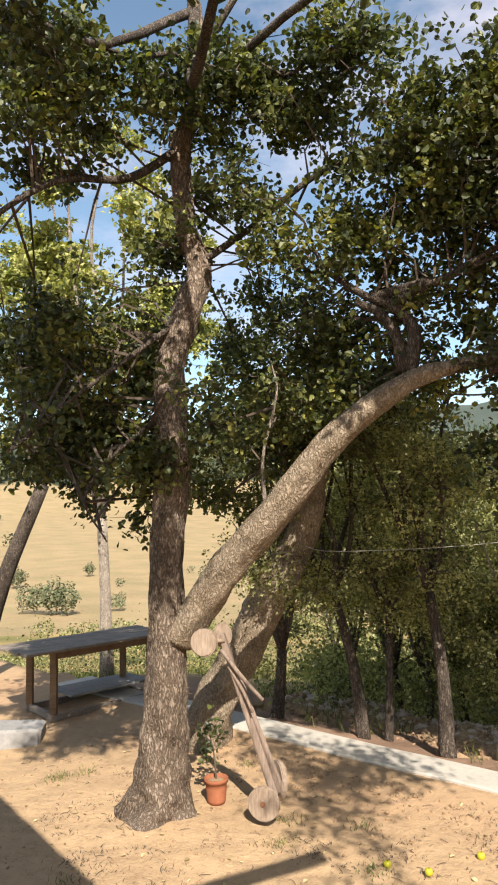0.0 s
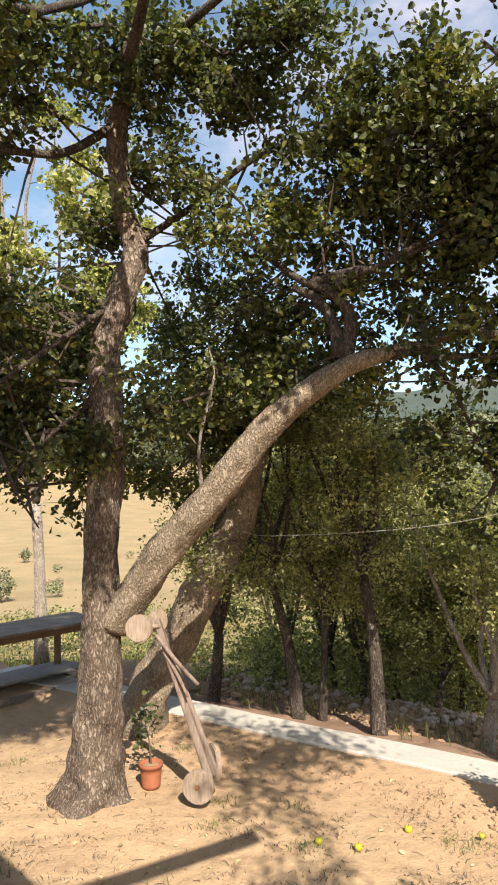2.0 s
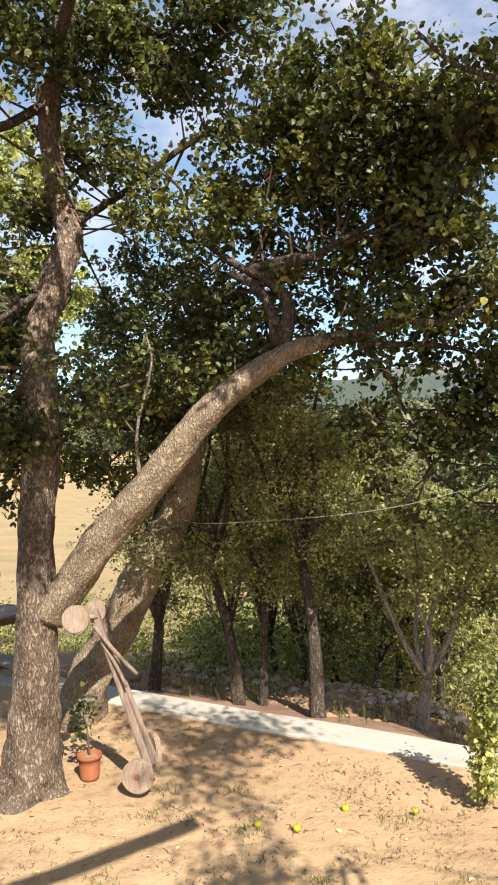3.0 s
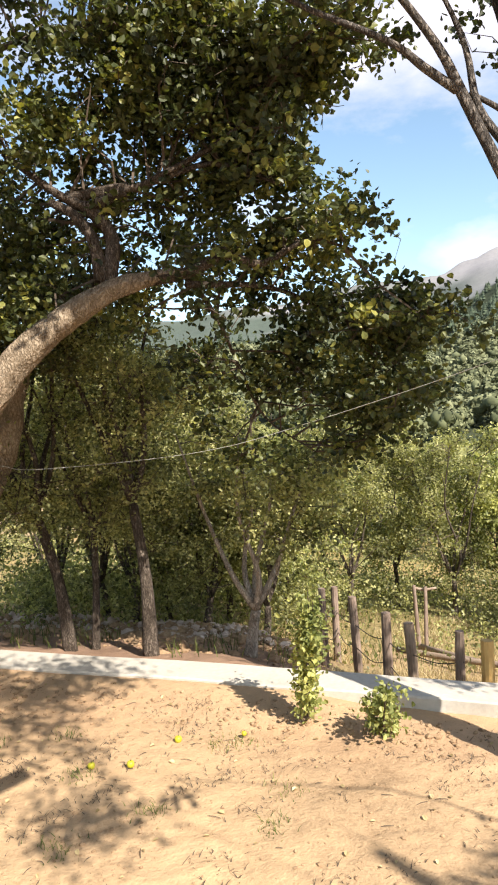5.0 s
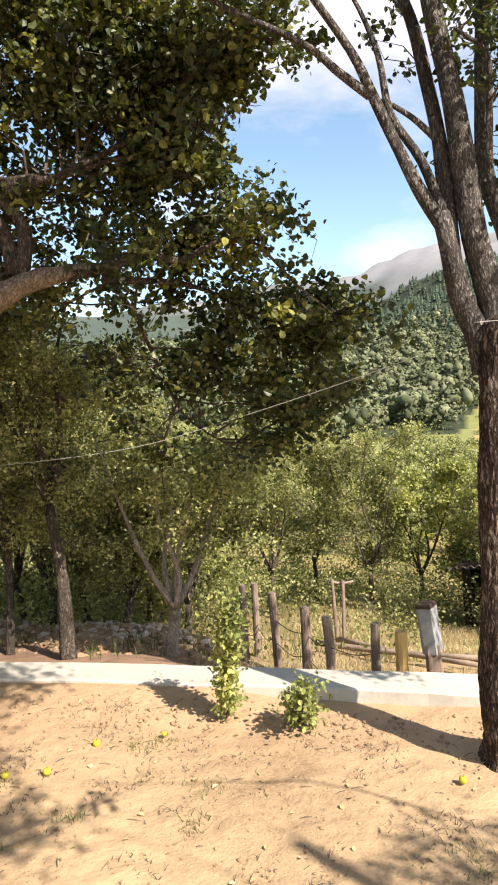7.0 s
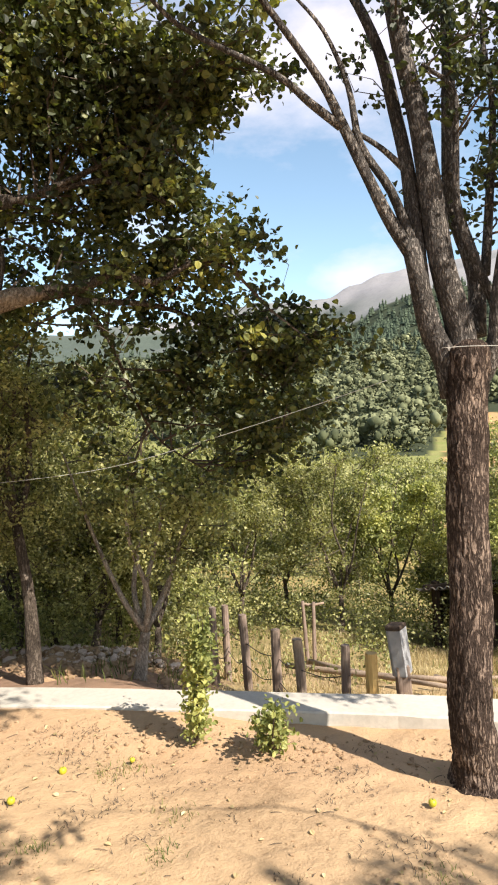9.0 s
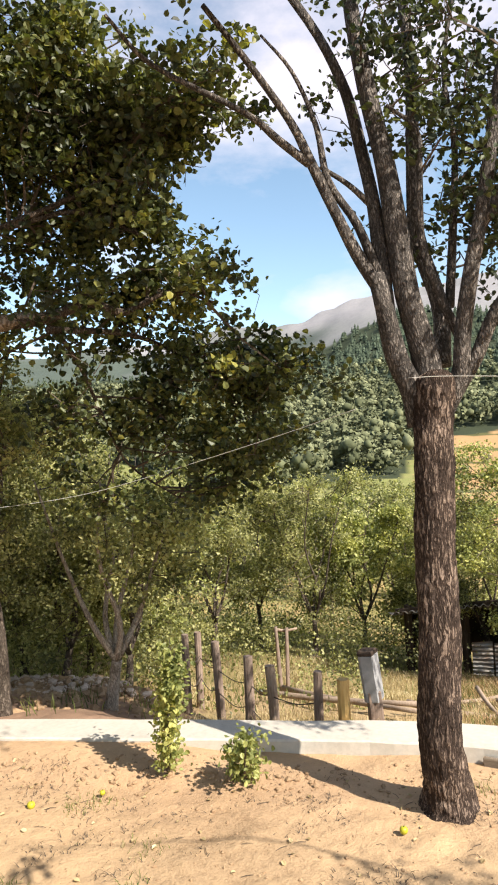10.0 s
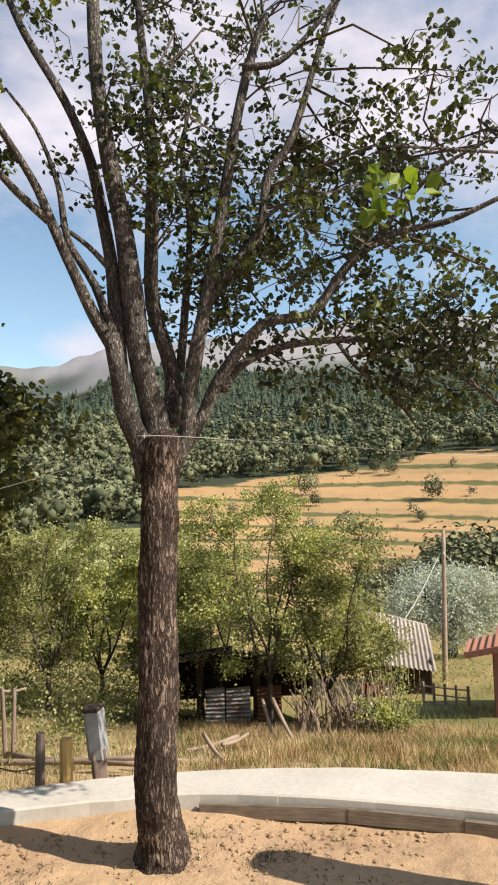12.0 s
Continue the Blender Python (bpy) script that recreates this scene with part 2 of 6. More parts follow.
def part(name, geo, mat, parent, label="", smooth=False):
    """Links world-space geometry as one mesh object under a thing or a part."""
    if isinstance(geo, bmesh.types.BMesh):
        me = bpy.data.meshes.new(name)
        geo.to_mesh(me)
        geo.free()
        me.materials.append(MAT[mat])
        if smooth:
            me.polygons.foreach_set("use_smooth", np.ones(len(me.polygons), bool))
    else:
        me = mesh_of(name, geo[0], geo[1], mat, smooth)
    ob = new(name, me)
    if parent:
        chain, off = parent, Vector((0, 0, 0))
        while chain:
            off += chain.location
            chain = chain.parent
        me.transform(Matrix.Translation(-off))
        ob.parent = parent
    return tagged(ob, label) if label else ob


def solo(name, geo, mat, label, category, group="", kind="", smooth=False):
    return tagged(part(name, geo, mat, None, "", smooth), label, category, group, kind)


def join(*geos):
    """Several (verts, faces) as one."""
    vs, fs, k = [], [], 0
    for v, f in geos:
        vs.append(np.asarray(v, float))
        fs += [[i + k for i in face] for face in (f if isinstance(f, list) else f.tolist())]
        k += len(v)
    return np.concatenate(vs), fs


def smooth_line(pts, steps):
    """A Catmull-Rom line through points of any width."""
    p = np.asarray(pts, float)
    p = np.vstack([2 * p[0] - p[1], p, 2 * p[-1] - p[-2]])
    out = []
    for i in range(1, len(p) - 2):
        a, b, c, d = p[i - 1:i + 3]
        for u in np.arange(steps) / steps:
            out.append(0.5 * (2 * b + (c - a) * u + (2 * a - 5 * b + 4 * c - d) * u * u + (3 * b - a - 3 * c + d) * u ** 3))
    out.append(p[-2])
    return np.array(out)


def tube(pts, radii, sides=8, steps=4, rough=0.0, seed=0, flare=0.0, furrow=0.0):
    """A tapered limb along a smoothed line, closed at both ends; rough: unevenness of the radius; furrow: depth of the bark's cracks in metres."""
    rng = np.random.default_rng(seed)
    line = smooth_line(np.column_stack([np.asarray(pts, float), radii]), steps)
    c, r = line[:, :3], line[:, 3].copy()
    if flare:
        t = np.clip(1 - np.arange(len(r)) / (steps * 1.6), 0, 1)
        r *= 1 + flare * t ** 2
    tan = np.gradient(c, axis=0)
    tan /= np.linalg.norm(tan, axis=1)[:, None] + 1e-9
    ref = np.array([1.0, 0.3, 0.0]) if abs(tan[0][2]) > 0.6 else np.array([0.0, 0.0, 1.0])
    far_along = np.concatenate([[0], np.cumsum(np.linalg.norm(np.diff(c, axis=0), axis=1))])
    verts = []
    ph = rng.uniform(0, 6.28, 6)
    ang = np.arange(sides) * 2 * math.pi / sides
    for i in range(len(c)):
        u = np.cross(tan[i], ref)
        u /= np.linalg.norm(u) + 1e-9
        w = np.cross(tan[i], u)
        ref = np.cross(u, tan[i])
        lob = 1 + rough * (0.5 * np.sin(3 * ang + ph[0] + i * 0.25) + 0.5 * np.sin(5 * ang + ph[1] - i * 0.3) + 0.4 * np.sin(2 * ang + ph[2] + i * 0.7))
        if flare:
            lob += flare * 0.35 * max(0, 1 - i / (steps * 1.6)) * np.sin(5 * ang + ph[3])
        if furrow:
            h = far_along[i] / r.max()
            bend = 0.55 * np.sin(h * 2.1 + ph[4] + 3 * ang) + 0.5 * np.sin(h * 4.7 + ph[5] - 2 * ang)
            crack = np.abs(np.sin(10 * ang + 2.2 * bend)) * 0.7 + np.abs(np.sin(17 * ang - 3.0 * bend + h * 1.3)) * 0.3
            crack = np.minimum(crack * 1.5, 1.0) * (0.8 + 0.2 * np.sin(h * 11 + 7 * ang + ph[0])) + rng.uniform(-0.14, 0.14, sides)
            lob = lob + furrow / r[i] * (crack - 0.75) * min(1.0, r[i] / r.max() * 1.4)
        verts.append(c[i] + (np.outer(np.cos(ang), u) + np.outer(np.sin(ang), w)) * (r[i] * lob)[:, None])
    verts = np.concatenate(verts)
    n = len(c)
    a = np.arange((n - 1) * sides)
    b = (a // sides) * sides + (a % sides + 1) % sides
    faces = np.column_stack([a, b, b + sides, a + sides]).tolist()
    faces.append(list(range(sides))[::-1])
    faces.append([(n - 1) * sides + i for i in range(sides)])
    return verts, faces


def box(size, at=(0, 0, 0), turn=(0, 0, 0), bevel=0.006, warp=0.0, seed=0):
    bm = bmesh.new()
    bmesh.ops.create_cube(bm, size=1.0)
    bmesh.ops.scale(bm, vec=size, verts=bm.verts)
    if bevel:
        bmesh.ops.bevel(bm, geom=bm.edges[:], offset=bevel, segments=1, affect="EDGES")
    if warp:
        rnd = random.Random(seed)
        for v in bm.verts:
            v.co += Vector((rnd.uniform(-warp, warp), rnd.uniform(-warp, warp), rnd.uniform(-warp, warp)))
    bm.transform(pose(*at, *turn))
    return bm


def beam(a, b, w, h, bevel=0.005, warp=0.0, seed=0, roll=0.0):
    """A squared timber from a to b."""
    a, b = Vector(a), Vector(b)
    bm = bmesh.new()
    bmesh.ops.create_cube(bm, size=1.0)
    bmesh.ops.scale(bm, vec=(w, h, (b - a).length), verts=bm.verts)
    bmesh.ops.bevel(bm, geom=bm.edges[:], offset=bevel, segments=1, affect="EDGES")
    if warp:
        rnd = random.Random(seed)
        for v in bm.verts:
            v.co += Vector((rnd.uniform(-warp, warp), rnd.uniform(-warp, warp), 0))
    bm.transform(Matrix.Translation((a + b) / 2) @ (b - a).to_track_quat("Z", "Y").to_matrix().to_4x4() @ Matrix.Rotation(roll, 4, "Z"))
    return bm


def stones(at, sizes, seed=0, flat=0.7):
    """Many rough lumps as one (verts, faces)."""
    rng = np.random.default_rng(seed)
    bm = bmesh.new()
    bmesh.ops.create_icosphere(bm, subdivisions=1, radius=1.0)
    bv = np.array([v.co[:] for v in bm.verts])
    bf = np.array([[v.index for v in f.verts] for f in bm.faces])
    bm.free()
    at, sizes = np.asarray(at), np.asarray(sizes)
    n = len(at)
    v = bv[None] * rng.uniform(0.7, 1.25, (n, len(bv), 1)) * rng.uniform(0.7, 1.3, (n, 1, 3)) * [1, 1, flat]
    a = rng.uniform(0, 6.28, n)
    rot = np.zeros((n, 3, 3))
    rot[:, 0, 0] = rot[:, 1, 1] = np.cos(a)
    rot[:, 0, 1], rot[:, 1, 0], rot[:, 2, 2] = -np.sin(a), np.sin(a), 1
    v = np.einsum("nij,nvj->nvi", rot, v) * sizes[:, None, None] + at[:, None]
    f = bf[None] + (np.arange(n) * len(bv))[:, None, None]
    return v.reshape(-1, 3), f.reshape(-1, 3)


def leaves(at, size, seed=0, droop=0.35, broad=0.75, up=0.6, facing=None, plain=False):
    """Folded four-sided leaves at the given places, as one (verts, faces)."""
    rng = np.random.default_rng(seed)
    n = len(at)
    s = size * rng.uniform(0.6, 1.3, n)
    nrm = rng.normal(0, 1, (n, 3)) + [0, -0.15, up]
    if facing is not None:
        nrm = nrm * 0.45 + facing
    nrm /= np.linalg.norm(nrm, axis=1)[:, None]
    d = rng.normal(0, 1, (n, 3)) - [0, 0, droop]
    d -= nrm * (d * nrm).sum(1)[:, None]
    d /= np.linalg.norm(d, axis=1)[:, None] + 1e-9
    w = np.cross(nrm, d)
    at = np.asarray(at)
    b = at - d * (s * 0.5)[:, None]
    tip = at + d * (s * 0.55)[:, None] - nrm * (s * 0.12)[:, None]
    mid1, mid2 = at - d * (s * 0.26)[:, None], at + d * (s * 0.2)[:, None]
    h = (s * 0.5 * broad)[:, None]
    lift = nrm * (s * 0.1)[:, None]
    if plain:
        m = at - d * (s * 0.05)[:, None]
        v = np.stack([b, m + w * h + lift, tip, m - w * h + lift], 1)
        return v.reshape(-1, 3), (np.arange(n) * 4)[:, None] + [0, 1, 2, 3]
    v = np.stack([b, mid1 + w * h + lift, mid2 + w * h * 0.92 + lift, tip, mid2 - w * h * 0.92 + lift, mid1 - w * h + lift], 1)
    k = (np.arange(n) * 6)[:, None]
    f = np.concatenate([k + [0, 1, 2, 3], k + [0, 3, 4, 5]])
    return v.reshape(-1, 3), f


def blades(at, height, seed=0, width=0.008, lean=0.45):
    """Bent grass blades of two faces each."""
    rng = np.random.default_rng(seed)
    n = len(at)
    at = np.asarray(at)
    h = (height * rng.uniform(0.5, 1.3, n))[:, None]
    a = rng.uniform(0, 6.28, n)
    side = np.column_stack([np.cos(a), np.sin(a), 0 * a]) * width
    a2 = rng.uniform(0, 6.28, n)
    bend = np.column_stack([np.cos(a2), np.sin(a2), 0 * a2]) * h * lean * rng.uniform(0.2, 1.2, (n, 1))
    up = np.array([[0, 0, 1.0]])
    m = at + up * h * 0.55 + bend * 0.35
    t = at + up * h * 0.95 + bend
    v = np.stack([at - side, at + side, m + side * 0.7, m - side * 0.7, t], 1)
    k = (np.arange(n) * 5)[:, None]
    f = (k + [0, 1, 2, 3]).tolist() + (k + [3, 2, 4]).tolist()
    return v.reshape(-1, 3), f


# ---- the lie of the land ----
CX, CY = 0.42, -0.2
PATH_NEAR = [(-3.2, 10.2), (-0.46, 8.04), (0.89, 6.96), (2.0, 6.1), (2.65, 5.55), (3.5, 4.85), (3.95, 4.47), (4.37, 4.08), (4.85, 3.56), (5.34, 2.73), (5.63, 2.07), (5.88, 1.44), (6.15, 0.6), (6.5, -1.2)]
PATH_FAR = [(-2.8, 10.7), (-0.42, 8.68), (0.98, 7.5), (2.1, 6.62), (2.85, 6.0), (3.72, 5.26), (4.2, 4.85), (4.72, 4.42), (5.34, 3.75), (5.98, 2.89), (6.3, 2.3), (6.62, 1.68), (6.95, 0.8), (7.3, -1.1)]
R_ROWS = [9, 14, 25, 50, 110, 220, 400, 650, 1000, 1700, 2600, 3400]
AZ_COLS = [-40, -12, 12, 33, 46, 60, 80]
# angle of the ground above eye level, in degrees
ELEV = [
    [-16, -16, -17, -20.3, -20.5, -20.8, -20.5],
    [-12, -12.3, -15, -17, -18.4, -18.9, -18.4],
    [-12.5, -12.5, -13, -14, -15.5, -15.5, -14],
    [-10.5, -11, -11, -11, -12, -12, -11],
    [-8, -8.3, -8, -7.5, -8, -8.5, -8.5],
    [-4.5, -4.5, -4.5, -5, -5.5, -6.5, -6.5],
    [-2, -1.5, -2, -3.2, -3.4, -3.9, -4],
    [0.5, 0.5, 1, 1.5, 1.0, 1.4, 2.6],
    [3, 4, 4.5, 5.0, 4.8, 6.0, 4.6],
    [5, 5, 5.2, 5.2, 9.4, 7.8, 6.6],
    [7, 7, 8, 10.0, 12.4, 13.6, 12.6],
    [6, 6, 7, 8.5, 10, 11, 11],
]


def wobble(x, y, s, seed=0):
    """Cheap smooth noise about -1 to 1."""
    r = np.random.default_rng(seed)
    out = 0
    for k in range(5):
        a, p, q = r.uniform(0, 6.28), r.uniform(0, 6.28), r.uniform(0.6, 1.7)
        out = out + np.sin((x * math.cos(a) + y * math.sin(a)) * q / s * 3 + p + 1.3 * np.sin((x * math.sin(a) - y * math.cos(a)) / s * 1.9 + q * 4))
    return out / 5


def past_path(x, y):
    """Metres beyond the far edge of the walkway; negative on the yard's side."""
    x, y = np.asarray(x, float), np.asarray(y, float)
    best, sign = np.full(x.shape, 1e9), np.ones(x.shape)
    for (ax, ay), (bx, by) in zip(PATH_FAR[:-1], PATH_FAR[1:]):
        dx, dy = bx - ax, by - ay
        t = np.clip(((x - ax) * dx + (y - ay) * dy) / (dx * dx + dy * dy), 0, 1)
        px, py = x - ax - t * dx, y - ay - t * dy
        d = np.hypot(px, py)
        near = d < best
        sign = np.where(near, np.where(dx * py - dy * px > 0, 1.0, -1.0), sign)
        best = np.where(near, d, best)
    return best * sign


def land(x, y):
    """Height of the ground."""
    x, y = np.asarray(x, float), np.asarray(y, float)
    dx, dy = x - CX, y - CY
    r = np.maximum(np.hypot(dx, dy), 0.01)
    az = np.degrees(np.arctan2(dx, dy))
    az = np.clip(az, -40, 80)
    lr = np.log(np.clip(r, R_ROWS[0], R_ROWS[-1]))
    rows = np.log(np.array(R_ROWS, float))
    tab = np.tan(np.radians(np.array(ELEV, float)))
    i = np.clip(np.searchsorted(rows, lr) - 1, 0, len(rows) - 2)
    u = (lr - rows[i]) / (rows[i + 1] - rows[i])
    cols = np.array(AZ_COLS, float)
    j = np.clip(np.searchsorted(cols, az) - 1, 0, len(cols) - 2)
    w = (az - cols[j]) / (cols[j + 1] - cols[j])
    w = w * w * (3 - 2 * w)
    e = (tab[i, j] * (1 - u) + tab[i + 1, j] * u) * (1 - w) + (tab[i, j + 1] * (1 - u) + tab[i + 1, j + 1] * u) * w
    z_far = 2.55 + r * e
    hills = wobble(x, y, 320, 3) * 0.012 * np.clip(r - 300, 0, 2500) + wobble(x, y, 90, 4) * 0.006 * np.clip(r - 900, 0, 2000)
    z_far = z_far + hills + wobble(x, y, 7, 5) * 0.12 * np.clip((r - 12) / 10, 0, 1)
    s = past_path(x, y)
    rough = np.clip((r - 2.5) / 1, 0, 1) * np.clip((12 - r) / 3, 0, 1)
    yard = 0.025 * wobble(x, y, 1.2, 1) + (0.014 * wobble(x, y, 0.37, 2) * (1 + wobble(x, y, 1.7, 9)) + 0.009 * wobble(x, y, 0.19, 8) * (1 + wobble(x, y, 0.9, 10))) * rough
    steep = np.clip((az - 19) / 9, 0, 1)
    yard = yard + (0.085 - yard) * np.clip(1 - np.abs(s + 0.55) / 0.55, 0, 1) ** 0.8 * np.clip((3.3 - x) / 0.4, 0, 1) * (s < 0)
    yard = yard - 0.085 * np.clip((x - 4.5) / 0.7, 0, 1) * np.clip(1 - np.abs(s + 0.75) / 1.3, 0, 1)
    slope = yard - (0.16 + 0.24 * steep) * np.clip(s, 0, 1.6) - 0.16 * np.clip(s - 1.6, 0, None) - 0.012 * np.clip(s, 0, 6) ** 2 + 0.05 * wobble(x, y, 0.9, 6) * np.clip(s, 0, 1)
    b = np.clip((r - 9.5) / 7, 0, 1) * np.clip(s / 2.5, 0, 1)
    b = b * b * (3 - 2 * b)
    return slope * (1 - b) + z_far * b


def land_at(x, y):
    return float(land(np.array([x]), np.array([y]))[0])


def field_parts(x, y):
    dx, dy = x - CX, y - CY
    r = np.hypot(dx, dy)
    az = np.degrees(np.arctan2(dx, dy))
    el = np.degrees(np.arctan2(land(x, y) - 2.55, r))
    return r, az, el


def wooded(x, y):
    """True where forest stands on the far slopes."""
    r, az, el = field_parts(x, y)
    top = np.interp(az, [-40, 10, 30, 44, 46.5, 60, 69, 80], [3.0, 2.6, -3.2, -3.0, 0.4, 1.3, 2.6, 2.4])
    return (r > 330) & (el > top + 0.35 * wobble(x, y, 60, 11)) & (r < 1900)


def make_terrain():
    az = np.radians(np.concatenate([np.arange(-34, 82, 0.5), np.arange(82, 326, 4.0)]))
    rad = np.concatenate([[0.6, 1.2, 2.0], np.exp(np.arange(math.log(2.8), math.log(9.0), 0.008)), np.exp(np.arange(math.log(9.1), math.log(230), 0.021)), np.exp(np.arange(math.log(231), math.log(760), 0.008)), np.exp(np.arange(math.log(765), math.log(3900), 0.025))])
    A, Rr = np.meshgrid(az, rad)
    X, Y = CX + Rr * np.sin(A), CY + Rr * np.cos(A)
    x, y = X.ravel(), Y.ravel()
    z = land(x, y)
    s = past_path(x, y)
    r, a, el = field_parts(x, y)
    n, m = len(az), len(rad)
    col = np.empty((len(x), 3))
    soil = np.array([0.41, 0.28, 0.165])
    col[:] = soil * (1 + 0.10 * wobble(x, y, 2.5, 21))[:, None]
    ruddy = (np.clip(1 - np.abs(s + 1.0) / 0.9, 0, 1) * np.clip(0.5 + 0.6 * wobble(x, y, 1.3, 27), 0, 1))[:, None]
    col = col * (1 - ruddy) + np.array([0.37, 0.235, 0.142]) * ruddy
    grassy = np.clip((s - 0.5) / 1.5, 0, 1) * np.clip(0.6 + 0.6 * wobble(x, y, 3, 22), 0, 1)
    bare = (a < 27) & (s > 0.1) & (s < 2.9)
    grassy = np.where(bare, grassy * np.clip((s - 2.2) / 0.7, 0, 1), grassy)
    col = np.where(bare[:, None], np.array([0.25, 0.16, 0.11]) * (1 + 0.2 * wobble(x, y, 0.8, 28))[:, None], col)
    dry = np.array([0.36, 0.25, 0.11])
    green = np.array([0.13, 0.13, 0.045])
    g = np.clip(0.45 + 0.6 * wobble(x, y, 9, 23), 0, 1)[:, None]
    mix = dry * (1 - g) + green * g
    col = col * (1 - grassy[:, None]) + mix * grassy[:, None]
    col = np.where((r > 16)[:, None] & (s > 1)[:, None], mix, col)
    far_f = (r > 95)
    band = el * 0.8 + 0.35 * wobble(x, y, 190, 24) + 0.03 * a
    edge = (np.abs(band - np.round(band)) < 0.12 + 0.11 * wobble(x, y, 45, 25) + 0.05 * wobble(x, y, 12, 29)) & (a > 20)
    tone = (0.5 + 0.5 * np.sin(np.round(band) * 2.4 + 1.0))[:, None]
    stubble = np.array([0.37, 0.225, 0.11]) * (1 - tone) + np.array([0.3, 0.2, 0.095]) * tone
    stubble = np.where((a < 14)[:, None], np.array([0.33, 0.235, 0.13]) * (1 - 0.35 * g) + np.array([0.1, 0.13, 0.05]) * 0.35 * g, stubble)
    fields = np.where(edge[:, None], np.array([0.1, 0.095, 0.04]), stubble)
    meadow = np.array([0.17, 0.19, 0.06]) * (1 - g) + np.array([0.22, 0.2, 0.085]) * g
    turn = 45.5 + 1.6 * wobble(x, y, 60, 30)
    col = np.where((far_f & ((a > turn) | (a < 14)))[:, None], fields, col)
    col = np.where((far_f & (a <= turn) & (a >= 14))[:, None], meadow, col)
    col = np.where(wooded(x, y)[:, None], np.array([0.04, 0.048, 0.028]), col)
    rock = np.clip(0.5 + 0.8 * wobble(x, y, 240, 26) + (el - 9.5) * 0.25, 0, 1)[:, None]
    heights = np.array([0.07, 0.085, 0.07]) * (1 - rock) + np.array([0.24, 0.228, 0.235]) * rock
    col = np.where((r > 1900)[:, None], heights, col)
    idx = np.arange(n * m).reshape(m, n)
    nx = np.roll(idx, -1, axis=1)
    f = np.stack([idx[:-1], idx[1:], nx[1:], nx[:-1]], -1).reshape(-1, 4)[:, ::-1]
    faces = f.tolist() + [idx[0].tolist()[::-1]]
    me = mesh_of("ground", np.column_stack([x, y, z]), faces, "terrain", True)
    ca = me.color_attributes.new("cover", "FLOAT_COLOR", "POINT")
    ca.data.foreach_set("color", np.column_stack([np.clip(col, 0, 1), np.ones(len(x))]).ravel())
    tagged(new("ground", me), "bare sandy yard falling to dry grass, fields, wooded hills", "ground", kind="structure")


make_terrain()


# ---- concrete walkway ----
def make_walkway():
    near, far = smooth_line([(*p, 0) for p in PATH_NEAR], 3)[:, :2], smooth_line([(*p, 0) for p in PATH_FAR], 3)[:, :2]
    walkway = thing("pavement", (0, 0, 0), "pale concrete walkway with a low raised edge", "walkway", kind="structure")
    step = 13
    for k in range(0, len(near) - 1, step):
        a, b = near[k:k + step + 1], far[k:k + step + 1]
        rnd = random.Random(k)
        rows = []
        for i, (p, q) in enumerate(zip(a, b)):
            p, q = np.array(p), np.array(q)
            gap = 0.0012 if i in (0, len(a) - 1) else 0
            d = (a[min(i + 1, len(a) - 1)] - a[max(i - 1, 0)])
            d = d / np.linalg.norm(d) * gap * (1 if i == 0 else -1)
            p, q = p + d, q + d
            o = (q - p) / np.linalg.norm(q - p)
            j = rnd.uniform(-0.008, 0.008)
            zt = 0.105 + rnd.uniform(-0.003, 0.003)
            rows.append([(*(p + o * j), -0.2), (*(p + o * j), zt - 0.015), (*(p + o * (j + 0.015)), zt), (*(q - o * 0.015), zt - 0.01), (*q, zt - 0.025), (*q, -0.45)])
        v = np.array(rows).reshape(-1, 3)
        f = []
        for i in range(len(rows) - 1):
            for c in range(5):
                o = i * 6 + c
                f.append([o, o + 1, o + 7, o + 6])
        f.append([0, 5, 4, 3, 2, 1])
        e = (len(rows) - 1) * 6
        f.append([e + c for c in range(6)])
        part("slab", (v, f), "concrete", walkway)
    # the timber left along the edge of the newer stretch
    line = near[24:]
    for k in range(0, len(line) - 2, 4):
        p, q = line[k], line[min(k + 4, len(line) - 1)]
        d = (q - p) / np.linalg.norm(q - p)
        o = np.array([d[1], -d[0]]) * 0.03
        part("edging_board", beam((*(p + o), -0.015), (*(q + o), -0.015), 0.035, 0.11, warp=0.005, seed=k), "wood_edge", walkway, "weathered timber edging board")


make_walkway()


